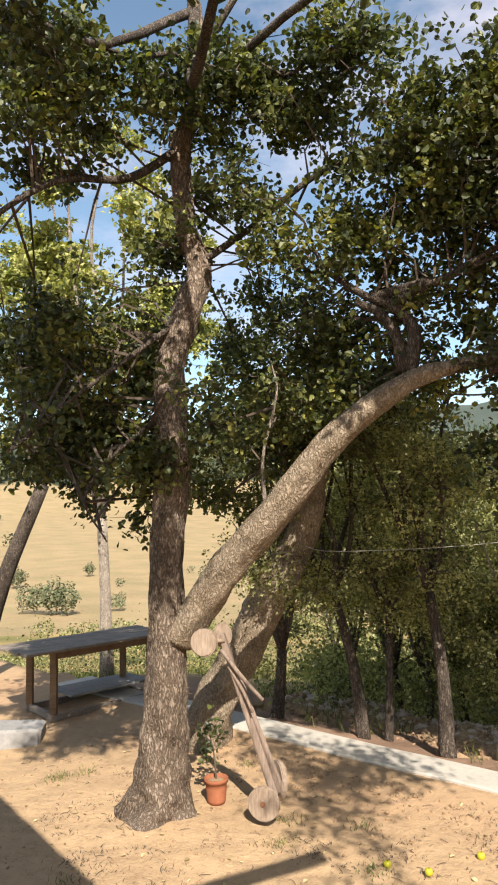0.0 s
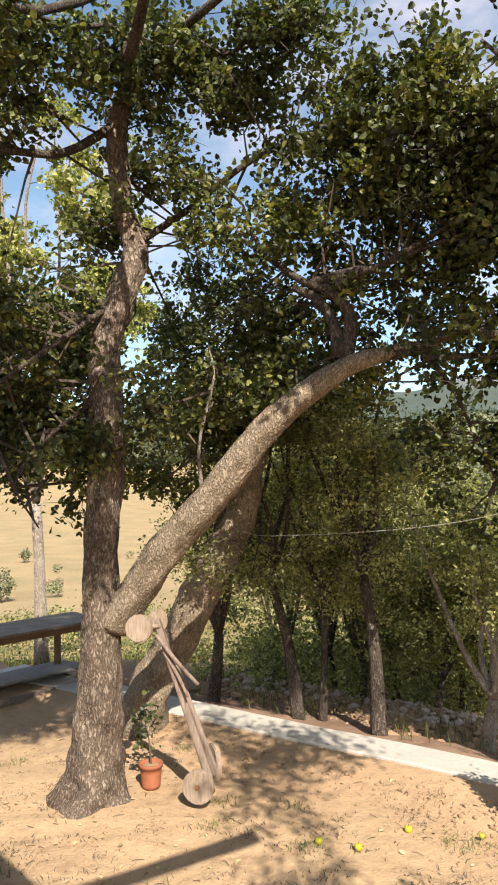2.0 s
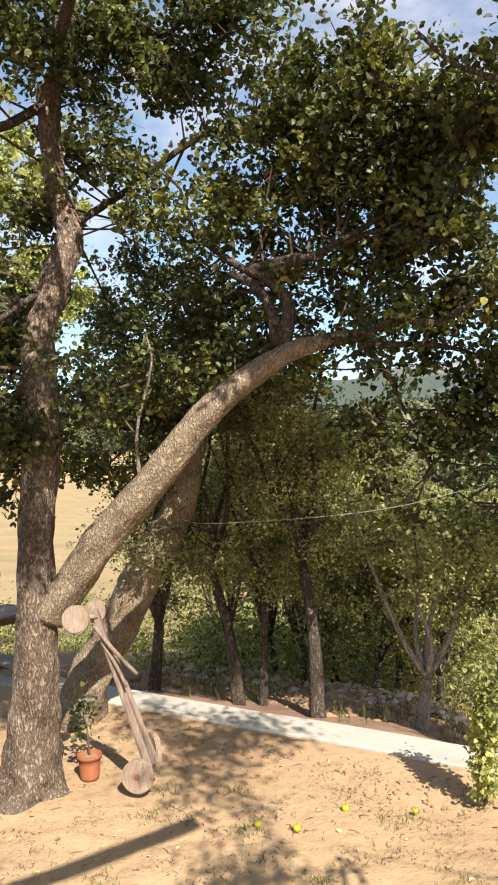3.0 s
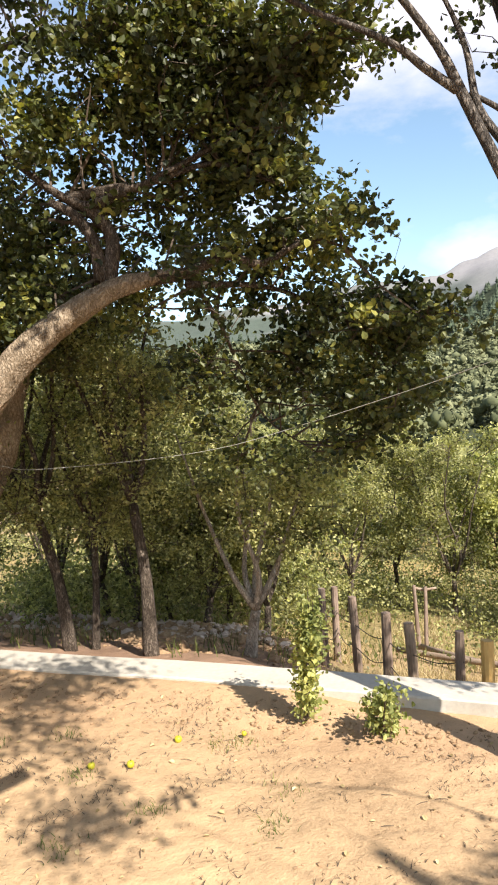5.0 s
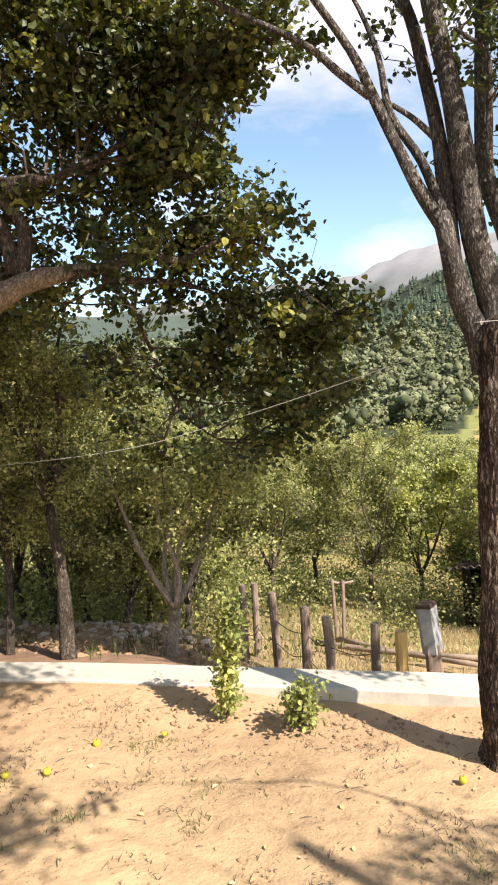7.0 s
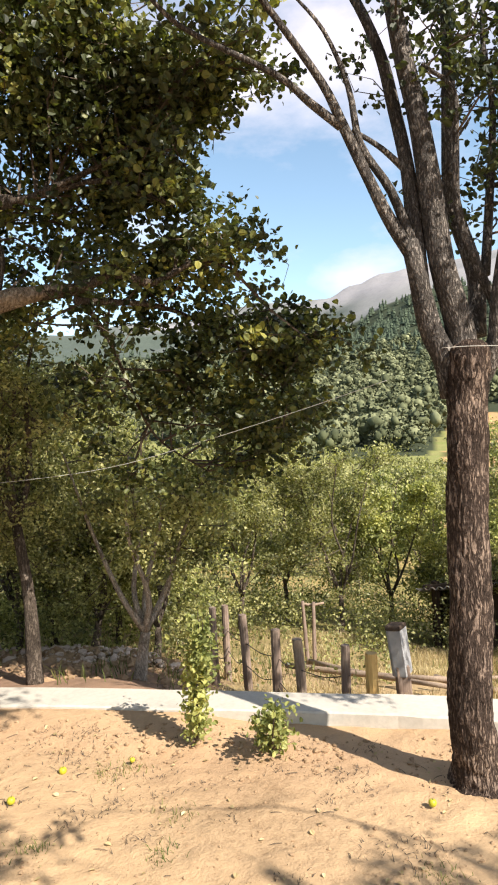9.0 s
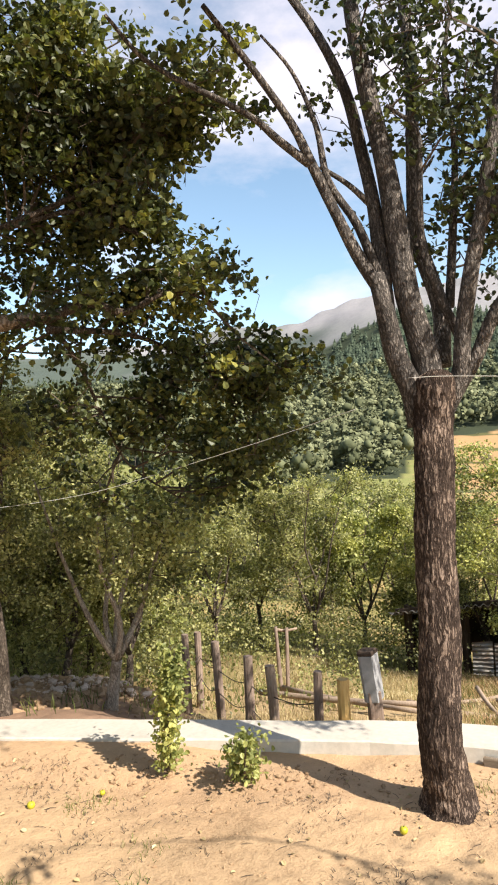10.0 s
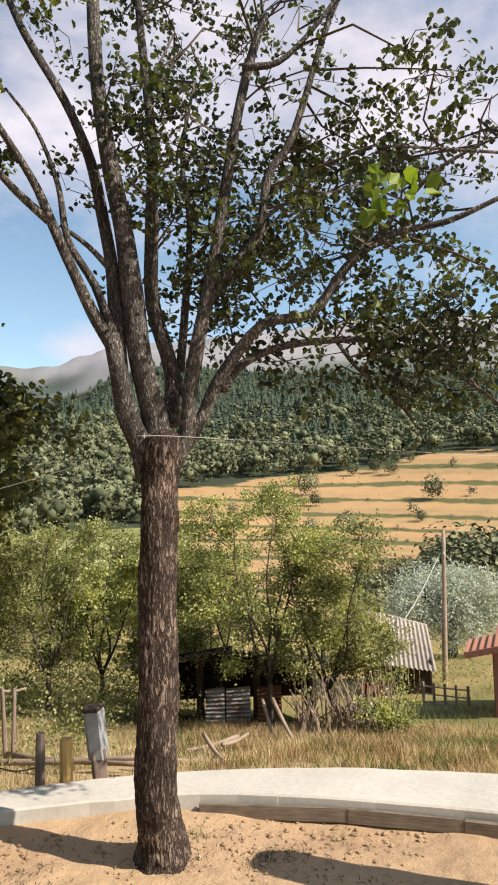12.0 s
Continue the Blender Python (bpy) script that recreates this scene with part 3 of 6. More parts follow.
# ---- trees ----
def grow_crown(name, tree, lumps, n_clumps, per_clump, size, mat, limbs, seed, spread=0.32, twig_r=0.012, droop=0.35, broad=0.75, reach=3.0, up=0.6, boughs=0, plain=False, jit=0.27, sticks=0):
    """Leaf clumps on twigs that spring from the limbs. lumps: centre and half-axes of the crown's rounded masses, with a weight."""
    rng = np.random.default_rng(seed)
    w = np.array([l[2] for l in lumps], float)
    pick = rng.choice(len(lumps), n_clumps, p=w / w.sum())
    d = rng.normal(0, 1, (n_clumps, 3))
    d /= np.linalg.norm(d, axis=1)[:, None]
    rad = rng.uniform(0, 1, n_clumps) ** 0.42
    c = np.array([lumps[i][0] for i in pick]) + d * rad[:, None] * np.array([lumps[i][1] for i in pick])
    nodes = np.concatenate([smooth_line(l, 9)[1:, :3] for l in limbs])
    geos = []

    def twig(q, p, r0, r1, bend):
        span = np.linalg.norm(p - q)
        mid = (p + q) / 2 + rng.normal(0, bend, 3) * span + [0, 0, 0.06 * span]
        geos.append(tube([q, mid, p, p + (p - mid) * 0.2], [r0, (r0 + r1) / 2, r1, r1 * 0.5], 3, 1))

    def nearest(p):
        dist = np.linalg.norm((nodes - p) * [1, 1, 1.25] + [0, 0, 0.15], axis=1)
        near = np.flatnonzero(dist < dist.min() * 1.3 + 0.05)
        k = int(rng.choice(near))
        return dist[k], nodes[k]

    if boughs:
        hold = c[:boughs]
        own = rng.integers(0, boughs, n_clumps)
        c = hold[own] + rng.normal(0, 1, (n_clumps, 3)) * [jit, jit, jit * 0.6]
        for p in hold:
            dist, q = nearest(p)
            if dist < reach:
                twig(q, p, twig_r * (0.7 + 0.55 * min(dist, 1.2)), twig_r * 0.6, 0.12)
        for p, k in zip(c, own):
            twig(hold[k], p, twig_r * 0.5, twig_r * 0.2, 0.12)
    else:
        for p in c:
            dist, q = nearest(p)
            if dist < reach:
                twig(q, p, twig_r * (0.6 + 0.5 * min(dist, 0.8)), twig_r * 0.3, 0.1)
    for k in rng.integers(0, n_clumps, sticks):
        way = rng.normal(0, 1, 3) * [1, 1, 0.7]
        twig(c[k], c[k] + way / np.linalg.norm(way) * rng.uniform(0.12, 0.34), twig_r * 0.45, twig_r * 0.15, 0.12)
    at = np.repeat(c, per_clump, axis=0) + np.clip(rng.normal(0, 1, (n_clumps * per_clump, 3)), -2, 2) * spread * np.array([1, 1, 0.7]) * np.repeat(rng.uniform(0.6, 1.2, n_clumps), per_clump)[:, None]
    tagged(part("branchwork", join(*geos), "twig", tree), kind="stuff")
    tagged(part(name, leaves(at, size, seed, droop, broad, up, None, plain), mat, tree), kind="stuff")


def sight(az, el, d):
    """A place seen from the yard's edge: bearing and height angle in degrees, level distance in metres."""
    a = radians(az)
    return (CX + d * math.sin(a), CY + d * math.cos(a), 2.55 + d * math.tan(radians(el)))


def add_limb(tree, pts, w0, w1, mat, seed, sides=8, name="limb", flare=0.0, rough=0.08):
    """A limb whose thickness runs from w0 to w1 metres."""
    rad = np.linspace(w0 / 2, w1 / 2, len(pts))
    part(name, tube(pts, rad, sides, 4, rough, seed, flare), mat, tree, smooth=True)
    return [tuple(p) for p in pts]


def make_big_tree():
    base = (-0.80, 6.0, 0.0)
    tree = thing("tree", base, "large spreading broadleaf tree with one long leaning limb", "tree")
    trunk = [(-0.88, 5.98, -0.1), (-0.84, 5.99, 0.25), (-0.78, 5.94, 1.04), (-0.76, 5.95, 2.12), (-0.7, 5.96, 3.03), (-0.7, 5.95, 3.87), (-0.55, 5.97, 4.41), (-0.42, 6.04, 4.86), (-0.55, 6.07, 5.39), (-0.56, 6.07, 6.19), (-0.35, 6.1, 6.72), (-0.41, 6.09, 7.56), (-0.49, 6.18, 8.64)]
    rad = [0.3, 0.24, 0.185, 0.15, 0.168, 0.14, 0.135, 0.12, 0.1, 0.1, 0.085, 0.07, 0.03]
    part("trunk", tube(trunk, rad, 120, 22, 0.08, 4, 0.35, 0.016), "bark_big", tree, smooth=True)
    limbs = [trunk[4:]]
    arm = [(-0.66, 5.95, 1.47), (-0.36, 5.83, 1.88), (-0.11, 5.72, 2.19), (0.30, 5.59, 2.63), (0.79, 5.48, 3.19), (1.34, 5.45, 3.58), (1.75, 5.39, 3.71), (2.00, 5.27, 3.73)]
    # pale bark here stands in for sun on the limb
    part("limb", tube(arm, [0.16, 0.155, 0.15, 0.14, 0.118, 0.09, 0.062, 0.045], 72, 12, 0.07, 9, 0.0, 0.014), "bark_lean", tree, "leaning limb with sunlight put into its pale bark", smooth=True)
    limbs.append(arm[4:])
    # dark bark on the upper limbs stands in for the crown's shade
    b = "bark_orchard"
    limbs.append(add_limb(tree, [(1.7, 5.42, 3.7), (2.0, 5.27, 3.73), (2.3, 5.12, 3.84), (2.6, 5.08, 3.78), (2.95, 4.92, 3.95), (3.3, 4.85, 3.86)], 0.115, 0.02, b, 18))
    limbs.append(add_limb(tree, [(1.4, 5.51, 3.67), (1.47, 5.52, 4.04), (1.32, 5.54, 4.27), (1.05, 5.59, 4.42), (0.67, 5.72, 4.75)], 0.15, 0.04, b, 1))
    limbs.append(add_limb(tree, [(1.28, 5.55, 4.3), (1.6, 5.44, 4.45), (1.14, 5.59, 4.39), (1.7, 5.39, 4.45), (2.25, 5.13, 4.58), (2.7, 4.84, 4.34)], 0.1, 0.025, b, 2))
    limbs.append(add_limb(tree, [(1.35, 5.51, 3.7), (1.31, 5.52, 4.02), (1.17, 5.54, 4.24), (1.0, 5.61, 4.35)], 0.12, 0.06, b, 3))
    limbs.append(add_limb(tree, [(1.7, 5.39, 4.45), (2.2, 5.1, 4.68), (2.5, 4.9, 4.9), (2.65, 4.8, 5.2)], 0.06, 0.015, b, 4))
    limbs.append(add_limb(tree, [(1.98, 5.22, 3.63), (2.78, 5.36, 3.64), (3.48, 5.46, 3.41), (4.12, 5.55, 3.1)], 0.06, 0.012, b, 5))
    limbs.append(add_limb(tree, [(2.0, 5.27, 3.73), (2.3, 5.45, 3.4), (2.54, 5.67, 3.04), (2.94, 6.05, 2.52), (3.46, 6.04, 2.15)], 0.05, 0.012, b, 6))
    limbs.append(add_limb(tree, [(-0.56, 6.07, 6.13), (-1.02, 5.79, 5.69), (-1.5, 5.45, 5.54), (-1.78, 5.14, 5.24), (-2.14, 4.88, 4.8)], 0.09, 0.04, b, 7))
    limbs.append(add_limb(tree, [(-0.46, 6.08, 6.54), (-0.5, 5.67, 6.79), (-0.92, 5.4, 6.62), (-1.5, 5.03, 6.7)], 0.07, 0.025, b, 8))
    limbs.append(add_limb(tree, [(-0.35, 6.1, 6.72), (0.17, 5.93, 6.81), (0.54, 5.73, 6.59), (0.96, 5.59, 7.08)], 0.07, 0.025, b, 9))
    limbs.append(add_limb(tree, [(-0.43, 6.04, 4.92), (0.12, 6.03, 5.28), (0.72, 5.92, 5.69), (1.42, 5.63, 5.82), (2.13, 5.34, 5.87), (2.6, 5.0, 5.75)], 0.08, 0.02, b, 10))
    limbs.append(add_limb(tree, [(-0.54, 5.97, 4.41), (-1.04, 5.58, 3.91), (-1.48, 5.24, 3.47), (-1.82, 5.02, 3.09)], 0.06, 0.015, b, 11))
    limbs.append(add_limb(tree, [(-0.66, 5.95, 3.55), (-1.12, 5.66, 3.13), (-1.37, 5.49, 2.73), (-1.17, 5.44, 2.35)], 0.05, 0.012, b, 12))
    limbs.append(add_limb(tree, [(0.15, 5.78, 2.57), (0.14, 5.73, 3.04), (0.28, 5.68, 3.58), (0.24, 5.63, 3.87)], 0.04, 0.012, "bark_pale", 13))
    limbs.append(add_limb(tree, [(-0.45, 6.08, 6.96), (0.48, 5.73, 8.02), (1.47, 5.21, 8.17)], 0.08, 0.02, b, 14))
    limbs.append(add_limb(tree, [(-0.41, 6.09, 7.56), (-0.3, 4.9, 6.0), (0.2, 3.4, 6.3), (0.6, 2.2, 6.2)], 0.12, 0.03, b, 15))
    limbs.append(add_limb(tree, [(-0.41, 6.09, 7.56), (-1.2, 4.6, 6.2), (-1.9, 3.2, 6.4)], 0.1, 0.03, b, 16))
    # the crown's masses: bearing, height angle, half width, half height in degrees, distance, fullness
    masses = [
        (27.6, 26.5, 4.2, 3.2, 5.7, 0.9), (24, 26, 5, 4.5, 5.8, 0.8), (17, 28.5, 6, 4.5, 5.8, 1.0), (9, 29, 6, 5, 5.9, 1.0), (21, 34, 8, 3, 5.6, 0.3), (6, 35.5, 5, 2.6, 5.8, 0.9), (-3, 37, 5, 2.4, 6.0, 0.8),
        (23, 20, 4, 3.4, 5.7, 1.0), (29, 18.3, 1.5, 0.8, 5.7, 0.6), (26.4, 14.6, 4.2, 3.0, 5.9, 1.0), (30.4, 12.9, 1.6, 1.0, 5.9, 0.7),
        (29, 8, 5, 3.8, 6.3, 1.1), (33.2, 6.6, 2.6, 2.4, 6.4, 1.2), (31, 1.5, 2.8, 3.4, 6.5, 1.0), (29.5, -2.5, 2.2, 1.8, 6.6, 0.8), (24, 3, 3.5, 3.8, 6.5, 1.1),
        (20.5, -3.5, 1.7, 2.8, 6.5, 0.9), (17.5, 3.5, 3, 2.8, 6.4, 1.0), (12, 8, 3, 2.2, 6.2, 0.9), (16, 17, 6, 5, 6.1, 0.36), (20, 11.5, 5, 3.6, 6.1, 0.45), (20, 23.2, 6, 2.4, 5.9, 0.65), (11, 23.5, 6, 2.6, 6.0, 0.65), (11, 13, 5, 2.6, 6.4, 0.45),
        (8, 18, 5, 4, 6.3, 0.6), (3, 14, 5, 3.4, 6.6, 0.75), (6, 9.6, 4, 2.0, 6.6, 0.5), (1, 22, 6, 5, 6.1, 0.9), (-1, 9, 3.6, 2.8, 6.4, 1.0),
        (-10, 33, 7, 4.5, 6.0, 0.8), (1, 33, 8, 4, 6.0, 0.8), (-20, 33, 6, 4, 6.0, 0.9), (-6, 27, 4, 2.5, 6.5, 0.7), (-20.5, 28, 3.5, 2.2, 6.0, 0.9), (-17, 20, 3.5, 3, 6.6, 0.5), (-10.5, 21.5, 1.6, 1.6, 6.5, 0.9),
        (-19, 14.5, 5, 3.6, 6.5, 0.9), (-12, 12.5, 3.6, 4.4, 6.7, 1.0), (-19, 7.5, 5, 4, 6.4, 1.0), (-12, 5, 4, 4, 6.5, 1.0), (-11.5, 0, 2.6, 2.2, 6.3, 0.8),
        (-7.5, 8, 4.5, 2.2, 5.7, 0.9), (-4.5, 2.2, 2.2, 2.8, 7.6, 0.6), (-17, 5, 5, 4, 7.6, 0.8), (-21, 11, 4, 5, 7.6, 0.8), (-16, 11, 6, 6, 8.3, 0.5), (-2, 15, 5, 6, 8.4, 0.45), (18, 14, 5, 4.5, 7.4, 0.4),
    ]
    # limbs that carry the unseen shading masses overhead
    over = [limbs[-1], limbs[-2]]
    over.append(add_limb(tree, [(-0.35, 6.1, 6.72), (0.7, 4.9, 6.7), (1.6, 3.8, 6.2), (2.5, 2.9, 5.95)], 0.09, 0.02, b, 17))
    deg = math.pi / 180
    lumps = [(sight(az, el, d), (max(0.5, ra - (1.6 if az > 26 else 0.6)) * d * deg, 0.55 + 0.03 * ra, max(0.4, re - (1.2 if az > 26 else 0.4)) * d * deg), ra * re * full / 14) for az, el, ra, re, d, full in masses]
    grow_crown("crown", tree, lumps, 1850, 44, 0.058, "leaf_big", limbs[:-2], 31, spread=0.11, up=0.8, broad=0.82, boughs=420, jit=0.19, sticks=700)
    # masses added above the view to shade the limb, trunk and table
    above = [((2.15, 2.95, 5.95), (0.85, 0.8, 0.35), 1.1), ((-0.2, 2.9, 6.1), (1.5, 1.3, 0.55), 0.8), ((-0.5, 2.3, 5.6), (0.9, 0.5, 0.3), 0.4), ((-1.3, 3.3, 5.9), (0.9, 1.0, 0.35), 0.6), ((-0.3, 1.6, 6.1), (0.8, 0.6, 0.3), 0.6)]
    grow_crown("shading_crown", tree, above, 330, 44, 0.058, "leaf_big", over, 33, spread=0.11, up=0.8, broad=0.82, boughs=90, jit=0.19)


def make_leaning_tree():
    base = (-0.66, 7.9, 0.0)
    tree = thing("tree", base, "rough-barked tree trunk leaning behind the large tree", "tree")
    pts = [(-0.66, 7.75, -0.10), (-0.60, 7.61, 0.29), (-0.41, 7.69, 0.69), (-0.06, 7.68, 1.31), (0.32, 7.59, 1.97), (0.57, 7.54, 2.47), (0.68, 7.53, 2.91), (0.90, 7.52, 3.48), (1.26, 7.59, 4.26)]
    part("trunk", tube(pts, [0.28, 0.24, 0.225, 0.22, 0.2, 0.16, 0.125, 0.09, 0.03], 80, 12, 0.1, 17, 0.2, 0.024), "bark_lean", tree, smooth=True)
    l1 = add_limb(tree, [(0.30, 7.59, 1.94), (0.38, 7.64, 2.41), (0.43, 7.75, 2.80), (0.25, 7.85, 3.40)], 0.2, 0.05, "bark_orchard", 3)
    grow_crown("crown", tree, [(sight(4, 10, 8.0), (1.3, 0.9, 0.8), 1), (sight(-2, 7, 8.2), (0.8, 0.8, 0.5), 0.5)], 190, 46, 0.058, "leaf_big", [pts[4:], l1], 77, spread=0.15, up=1.0, broad=0.88, boughs=60)


def make_ash_tree():
    tree = thing("tree", (4.08, 3.22, 0.0), "slender dark-barked tree forking into many upright limbs with sparse leaves", "tree")
    trunk = [(4.09, 3.2, -0.12), (4.09, 3.2, 0.12), (4.0, 3.16, 0.52), (4.02, 3.14, 1.3), (4.03, 3.13, 2.1), (4.05, 3.11, 2.71), (4.06, 3.09, 2.96), (4.07, 3.1, 3.02), (4.08, 3.1, 3.07)]
    part("trunk", tube(trunk, [0.205, 0.168, 0.15, 0.142, 0.138, 0.134, 0.138, 0.11, 0.06], 84, 16, 0.05, 23, 0.25, 0.02), "bark_ash", tree, smooth=True)
    D = "bark_limb"
    L = []
    L.append(add_limb(tree, [(4.06, 3.25, 2.71), (3.99, 3.24, 2.96), (3.89, 3.27, 3.2), (3.81, 3.28, 3.53), (3.77, 3.31, 3.77)], 0.195, 0.120, D, 1))
    L.append(add_limb(tree, [(3.78, 3.31, 3.69), (3.64, 3.36, 3.93), (3.5, 3.42, 4.25), (3.37, 3.46, 4.54), (3.24, 3.5, 4.82), (2.94, 3.58, 5.23), (2.67, 3.63, 5.53)], 0.104, 0.036, D, 2))
    L.append(add_limb(tree, [(3.36, 3.47, 4.54), (3.17, 3.55, 4.7), (2.95, 3.63, 4.88), (2.41, 3.92, 5.22), (2.11, 3.94, 5.48)], 0.065, 0.024, D, 3))
    L.append(add_limb(tree, [(3.79, 3.3, 3.75), (3.69, 3.38, 4.13), (3.55, 3.51, 4.47), (3.5, 3.55, 4.87), (3.38, 3.64, 5.27), (3.21, 3.76, 5.55)], 0.078, 0.018, D, 4))
    L.append(add_limb(tree, [(3.86, 3.3, 3.37), (3.87, 3.35, 3.88), (3.88, 3.41, 4.32), (3.86, 3.5, 4.77), (3.8, 3.56, 5.19), (3.66, 3.67, 5.62), (3.44, 3.85, 6.11), (3.31, 3.94, 6.47)], 0.130, 0.048, D, 5))
    L.append(add_limb(tree, [(3.88, 3.42, 4.3), (3.72, 3.49, 4.46), (3.51, 3.54, 4.57)], 0.052, 0.030, D, 6))
    L.append(add_limb(tree, [(4.1, 3.2, 2.75), (4.07, 3.16, 3.12), (3.96, 3.2, 3.61), (3.92, 3.24, 4.11), (3.88, 3.28, 4.57), (3.82, 3.34, 5.04), (3.76, 3.39, 5.6), (3.74, 3.41, 6.07), (3.73, 3.42, 6.67)], 0.208, 0.084, D, 7, 10))
    L.append(add_limb(tree, [(4.28, 3.22, 3.13), (4.36, 3.28, 3.58), (4.27, 3.38, 4.11), (4.27, 3.38, 4.69), (4.29, 3.37, 5.27), (4.27, 3.38, 5.72), (4.24, 3.42, 6.27), (4.22, 3.44, 6.74)], 0.143, 0.060, D, 8))
    L.append(add_limb(tree, [(4.3, 3.06, 3.32), (4.13, 3.09, 3.65), (4.04, 3.12, 3.97), (4.01, 3.08, 4.4), (4.01, 3.08, 4.73), (3.83, 3.18, 4.92)], 0.078, 0.024, D, 9))
    L.append(add_limb(tree, [(4.14, 3.15, 2.71), (4.21, 3.0, 3.02), (4.2, 2.94, 3.34), (4.21, 2.85, 3.73), (4.28, 2.76, 4.24), (4.35, 2.68, 4.83), (4.4, 2.6, 5.34), (4.47, 2.5, 5.84), (4.54, 2.39, 6.21)], 0.143, 0.060, D, 10))
    L.append(add_limb(tree, [(4.25, 2.79, 4.02), (4.43, 2.64, 4.33), (4.57, 2.53, 4.55), (4.62, 2.47, 5.0), (4.72, 2.3, 5.3), (4.91, 2.05, 6.22), (5.01, 1.85, 6.59)], 0.098, 0.036, D, 11))
    L.append(add_limb(tree, [(4.17, 3.12, 2.79), (4.32, 2.95, 3.14), (4.38, 2.8, 3.45), (4.51, 2.49, 3.83), (4.71, 2.18, 3.9), (4.85, 1.94, 4.24), (4.99, 1.66, 4.44), (5.15, 1.29, 4.49), (5.27, 0.93, 4.61)], 0.117, 0.036, D, 12))
    L.append(add_limb(tree, [(4.4, 2.79, 3.37), (4.56, 2.75, 3.56), (4.82, 2.56, 3.72), (5.06, 2.19, 3.76), (5.25, 1.82, 3.71), (5.41, 1.45, 3.49), (5.53, 1.09, 3.17)], 0.078, 0.024, D, 13))
    L.append(add_limb(tree, [(5.06, 2.19, 3.76), (5.13, 2.05, 3.53), (5.28, 1.76, 3.21), (5.25, 1.58, 2.94)], 0.033, 0.012, D, 14))
    L.append(add_limb(tree, [(4.37, 2.5, 5.75), (4.53, 2.28, 5.78), (4.67, 2.06, 6.01), (4.78, 1.87, 6.28)], 0.058, 0.024, D, 15))
    L.append(add_limb(tree, [(4.92, 1.81, 4.35), (5.0, 1.39, 4.76), (5.1, 1.13, 4.92), (5.19, 0.85, 5.01)], 0.046, 0.014, D, 16))
    L.append(add_limb(tree, [(4.41, 3.23, 3.57), (4.52, 3.26, 4.12), (4.55, 3.22, 4.79), (4.52, 3.26, 5.38), (4.59, 3.17, 6.0)], 0.078, 0.024, D, 17))
    lumps = [
        (sight(47, 26, 5.2), (1.1, 0.8, 0.9), 0.9), (sight(56, 24, 5.2), (1.0, 1.2, 1.0), 0.9), (sight(66, 25, 5.2), (0.9, 1.2, 1.1), 1.5),
        (sight(70, 13, 5.2), (0.6, 0.8, 0.5), 0.9), (sight(57, 15, 5.3), (0.6, 0.7, 0.5), 0.22), (sight(50, 40, 5.3), (1.5, 1.5, 0.8), 0.8),
    ]
    grow_crown("crown", tree, lumps, 640, 22, 0.052, "leaf_ash", L, 57, spread=0.085, twig_r=0.011, boughs=170, jit=0.2)
    tree.location += Vector((-0.005, 0.035, 0))


def make_yard_tree():
    """A tree added out of view beside the house, boughs over the viewer; it casts the leafy shade on the yard."""
    tree = thing("tree", (4.6, -4.2, 0.0), "leafy tree added out of view beside the house, bough hanging over the yard", "tree")
    trunk = [(4.6, -4.2, -0.1), (4.6, -4.15, 1.5), (4.5, -4.0, 3.0), (4.2, -3.6, 4.4), (4.0, -3.2, 6.0)]
    part("trunk", tube(trunk, [0.2, 0.16, 0.14, 0.1, 0.04], 12, 4, 0.07, 2, 0.2), "bark_ash", tree, smooth=True)
    l1 = add_limb(tree, [(4.5, -4.0, 3.0), (4.0, -2.6, 3.9), (3.7, -1.7, 4.3), (3.5, -1.2, 4.4)], 0.01, 0.006, "bark_limb", 4)
    l2 = add_limb(tree, [(4.5, -4.0, 3.0), (4.6, -2.0, 3.6), (4.0, -0.6, 3.85), (2.55, 0.51, 3.76)], 0.03, 0.01, "bark_limb", 5)
    l3 = add_limb(tree, [(4.2, -3.6, 4.4), (3.6, -2.8, 5.2), (2.6, -1.0, 5.2), (2.4, 0.8, 5.4)], 0.012, 0.006, "bark_limb", 6)
    # masses sit where their shadows dapple the yard, above the view
    grow_crown("crown", tree, [((4.25, -2.15, 4.4), (0.5, 0.25, 0.2), 0.32), ((2.2, -1.2, 5.1), (0.3, 0.3, 0.2), 0.4), ((4.9, -4.0, 5.4), (1.0, 0.8, 0.7), 0.7), ((2.4, 1.0, 5.4), (0.8, 0.5, 0.25), 0.8), ((2.1, -0.1, 5.5), (0.5, 0.9, 0.25), 0.5), ((1.5, 1.6, 5.5), (0.5, 0.4, 0.25), 0.4)], 130, 28, 0.06, "leaf_ash", [trunk[2:], l1, l2, l3], 91, spread=0.17)
    rng = np.random.default_rng(12)
    spray = np.array((2.45, 0.49, 3.58)) + rng.normal(0, 1, (34, 3)) * [0.07, 0.07, 0.05]
    tagged(part("leaf_spray", leaves(spray, 0.055, 13, 0.4, 0.8), "leaf_fresh", tree, "bright green hanging leaf spray"), kind="stuff")


def make_shadow_stump():
    # added out of view, only for the round-tipped shadow it throws
    at = (5.05, 0.48)
    stump = thing("shadow_stump", (*at, 0.0), "unseen lopped trunk added to cast a shadow on the yard", "tree stump")
    part("trunk", tube([(*at, -0.1), (at[0] + 0.02, at[1], 0.9), (at[0], at[1] + 0.02, 1.8), (at[0], at[1] + 0.02, 1.93)], [0.24, 0.2, 0.2, 0.12], 14, 4, 0.08, 6, 0.2), "bark_ash", stump, smooth=True)


make_shadow_stump()


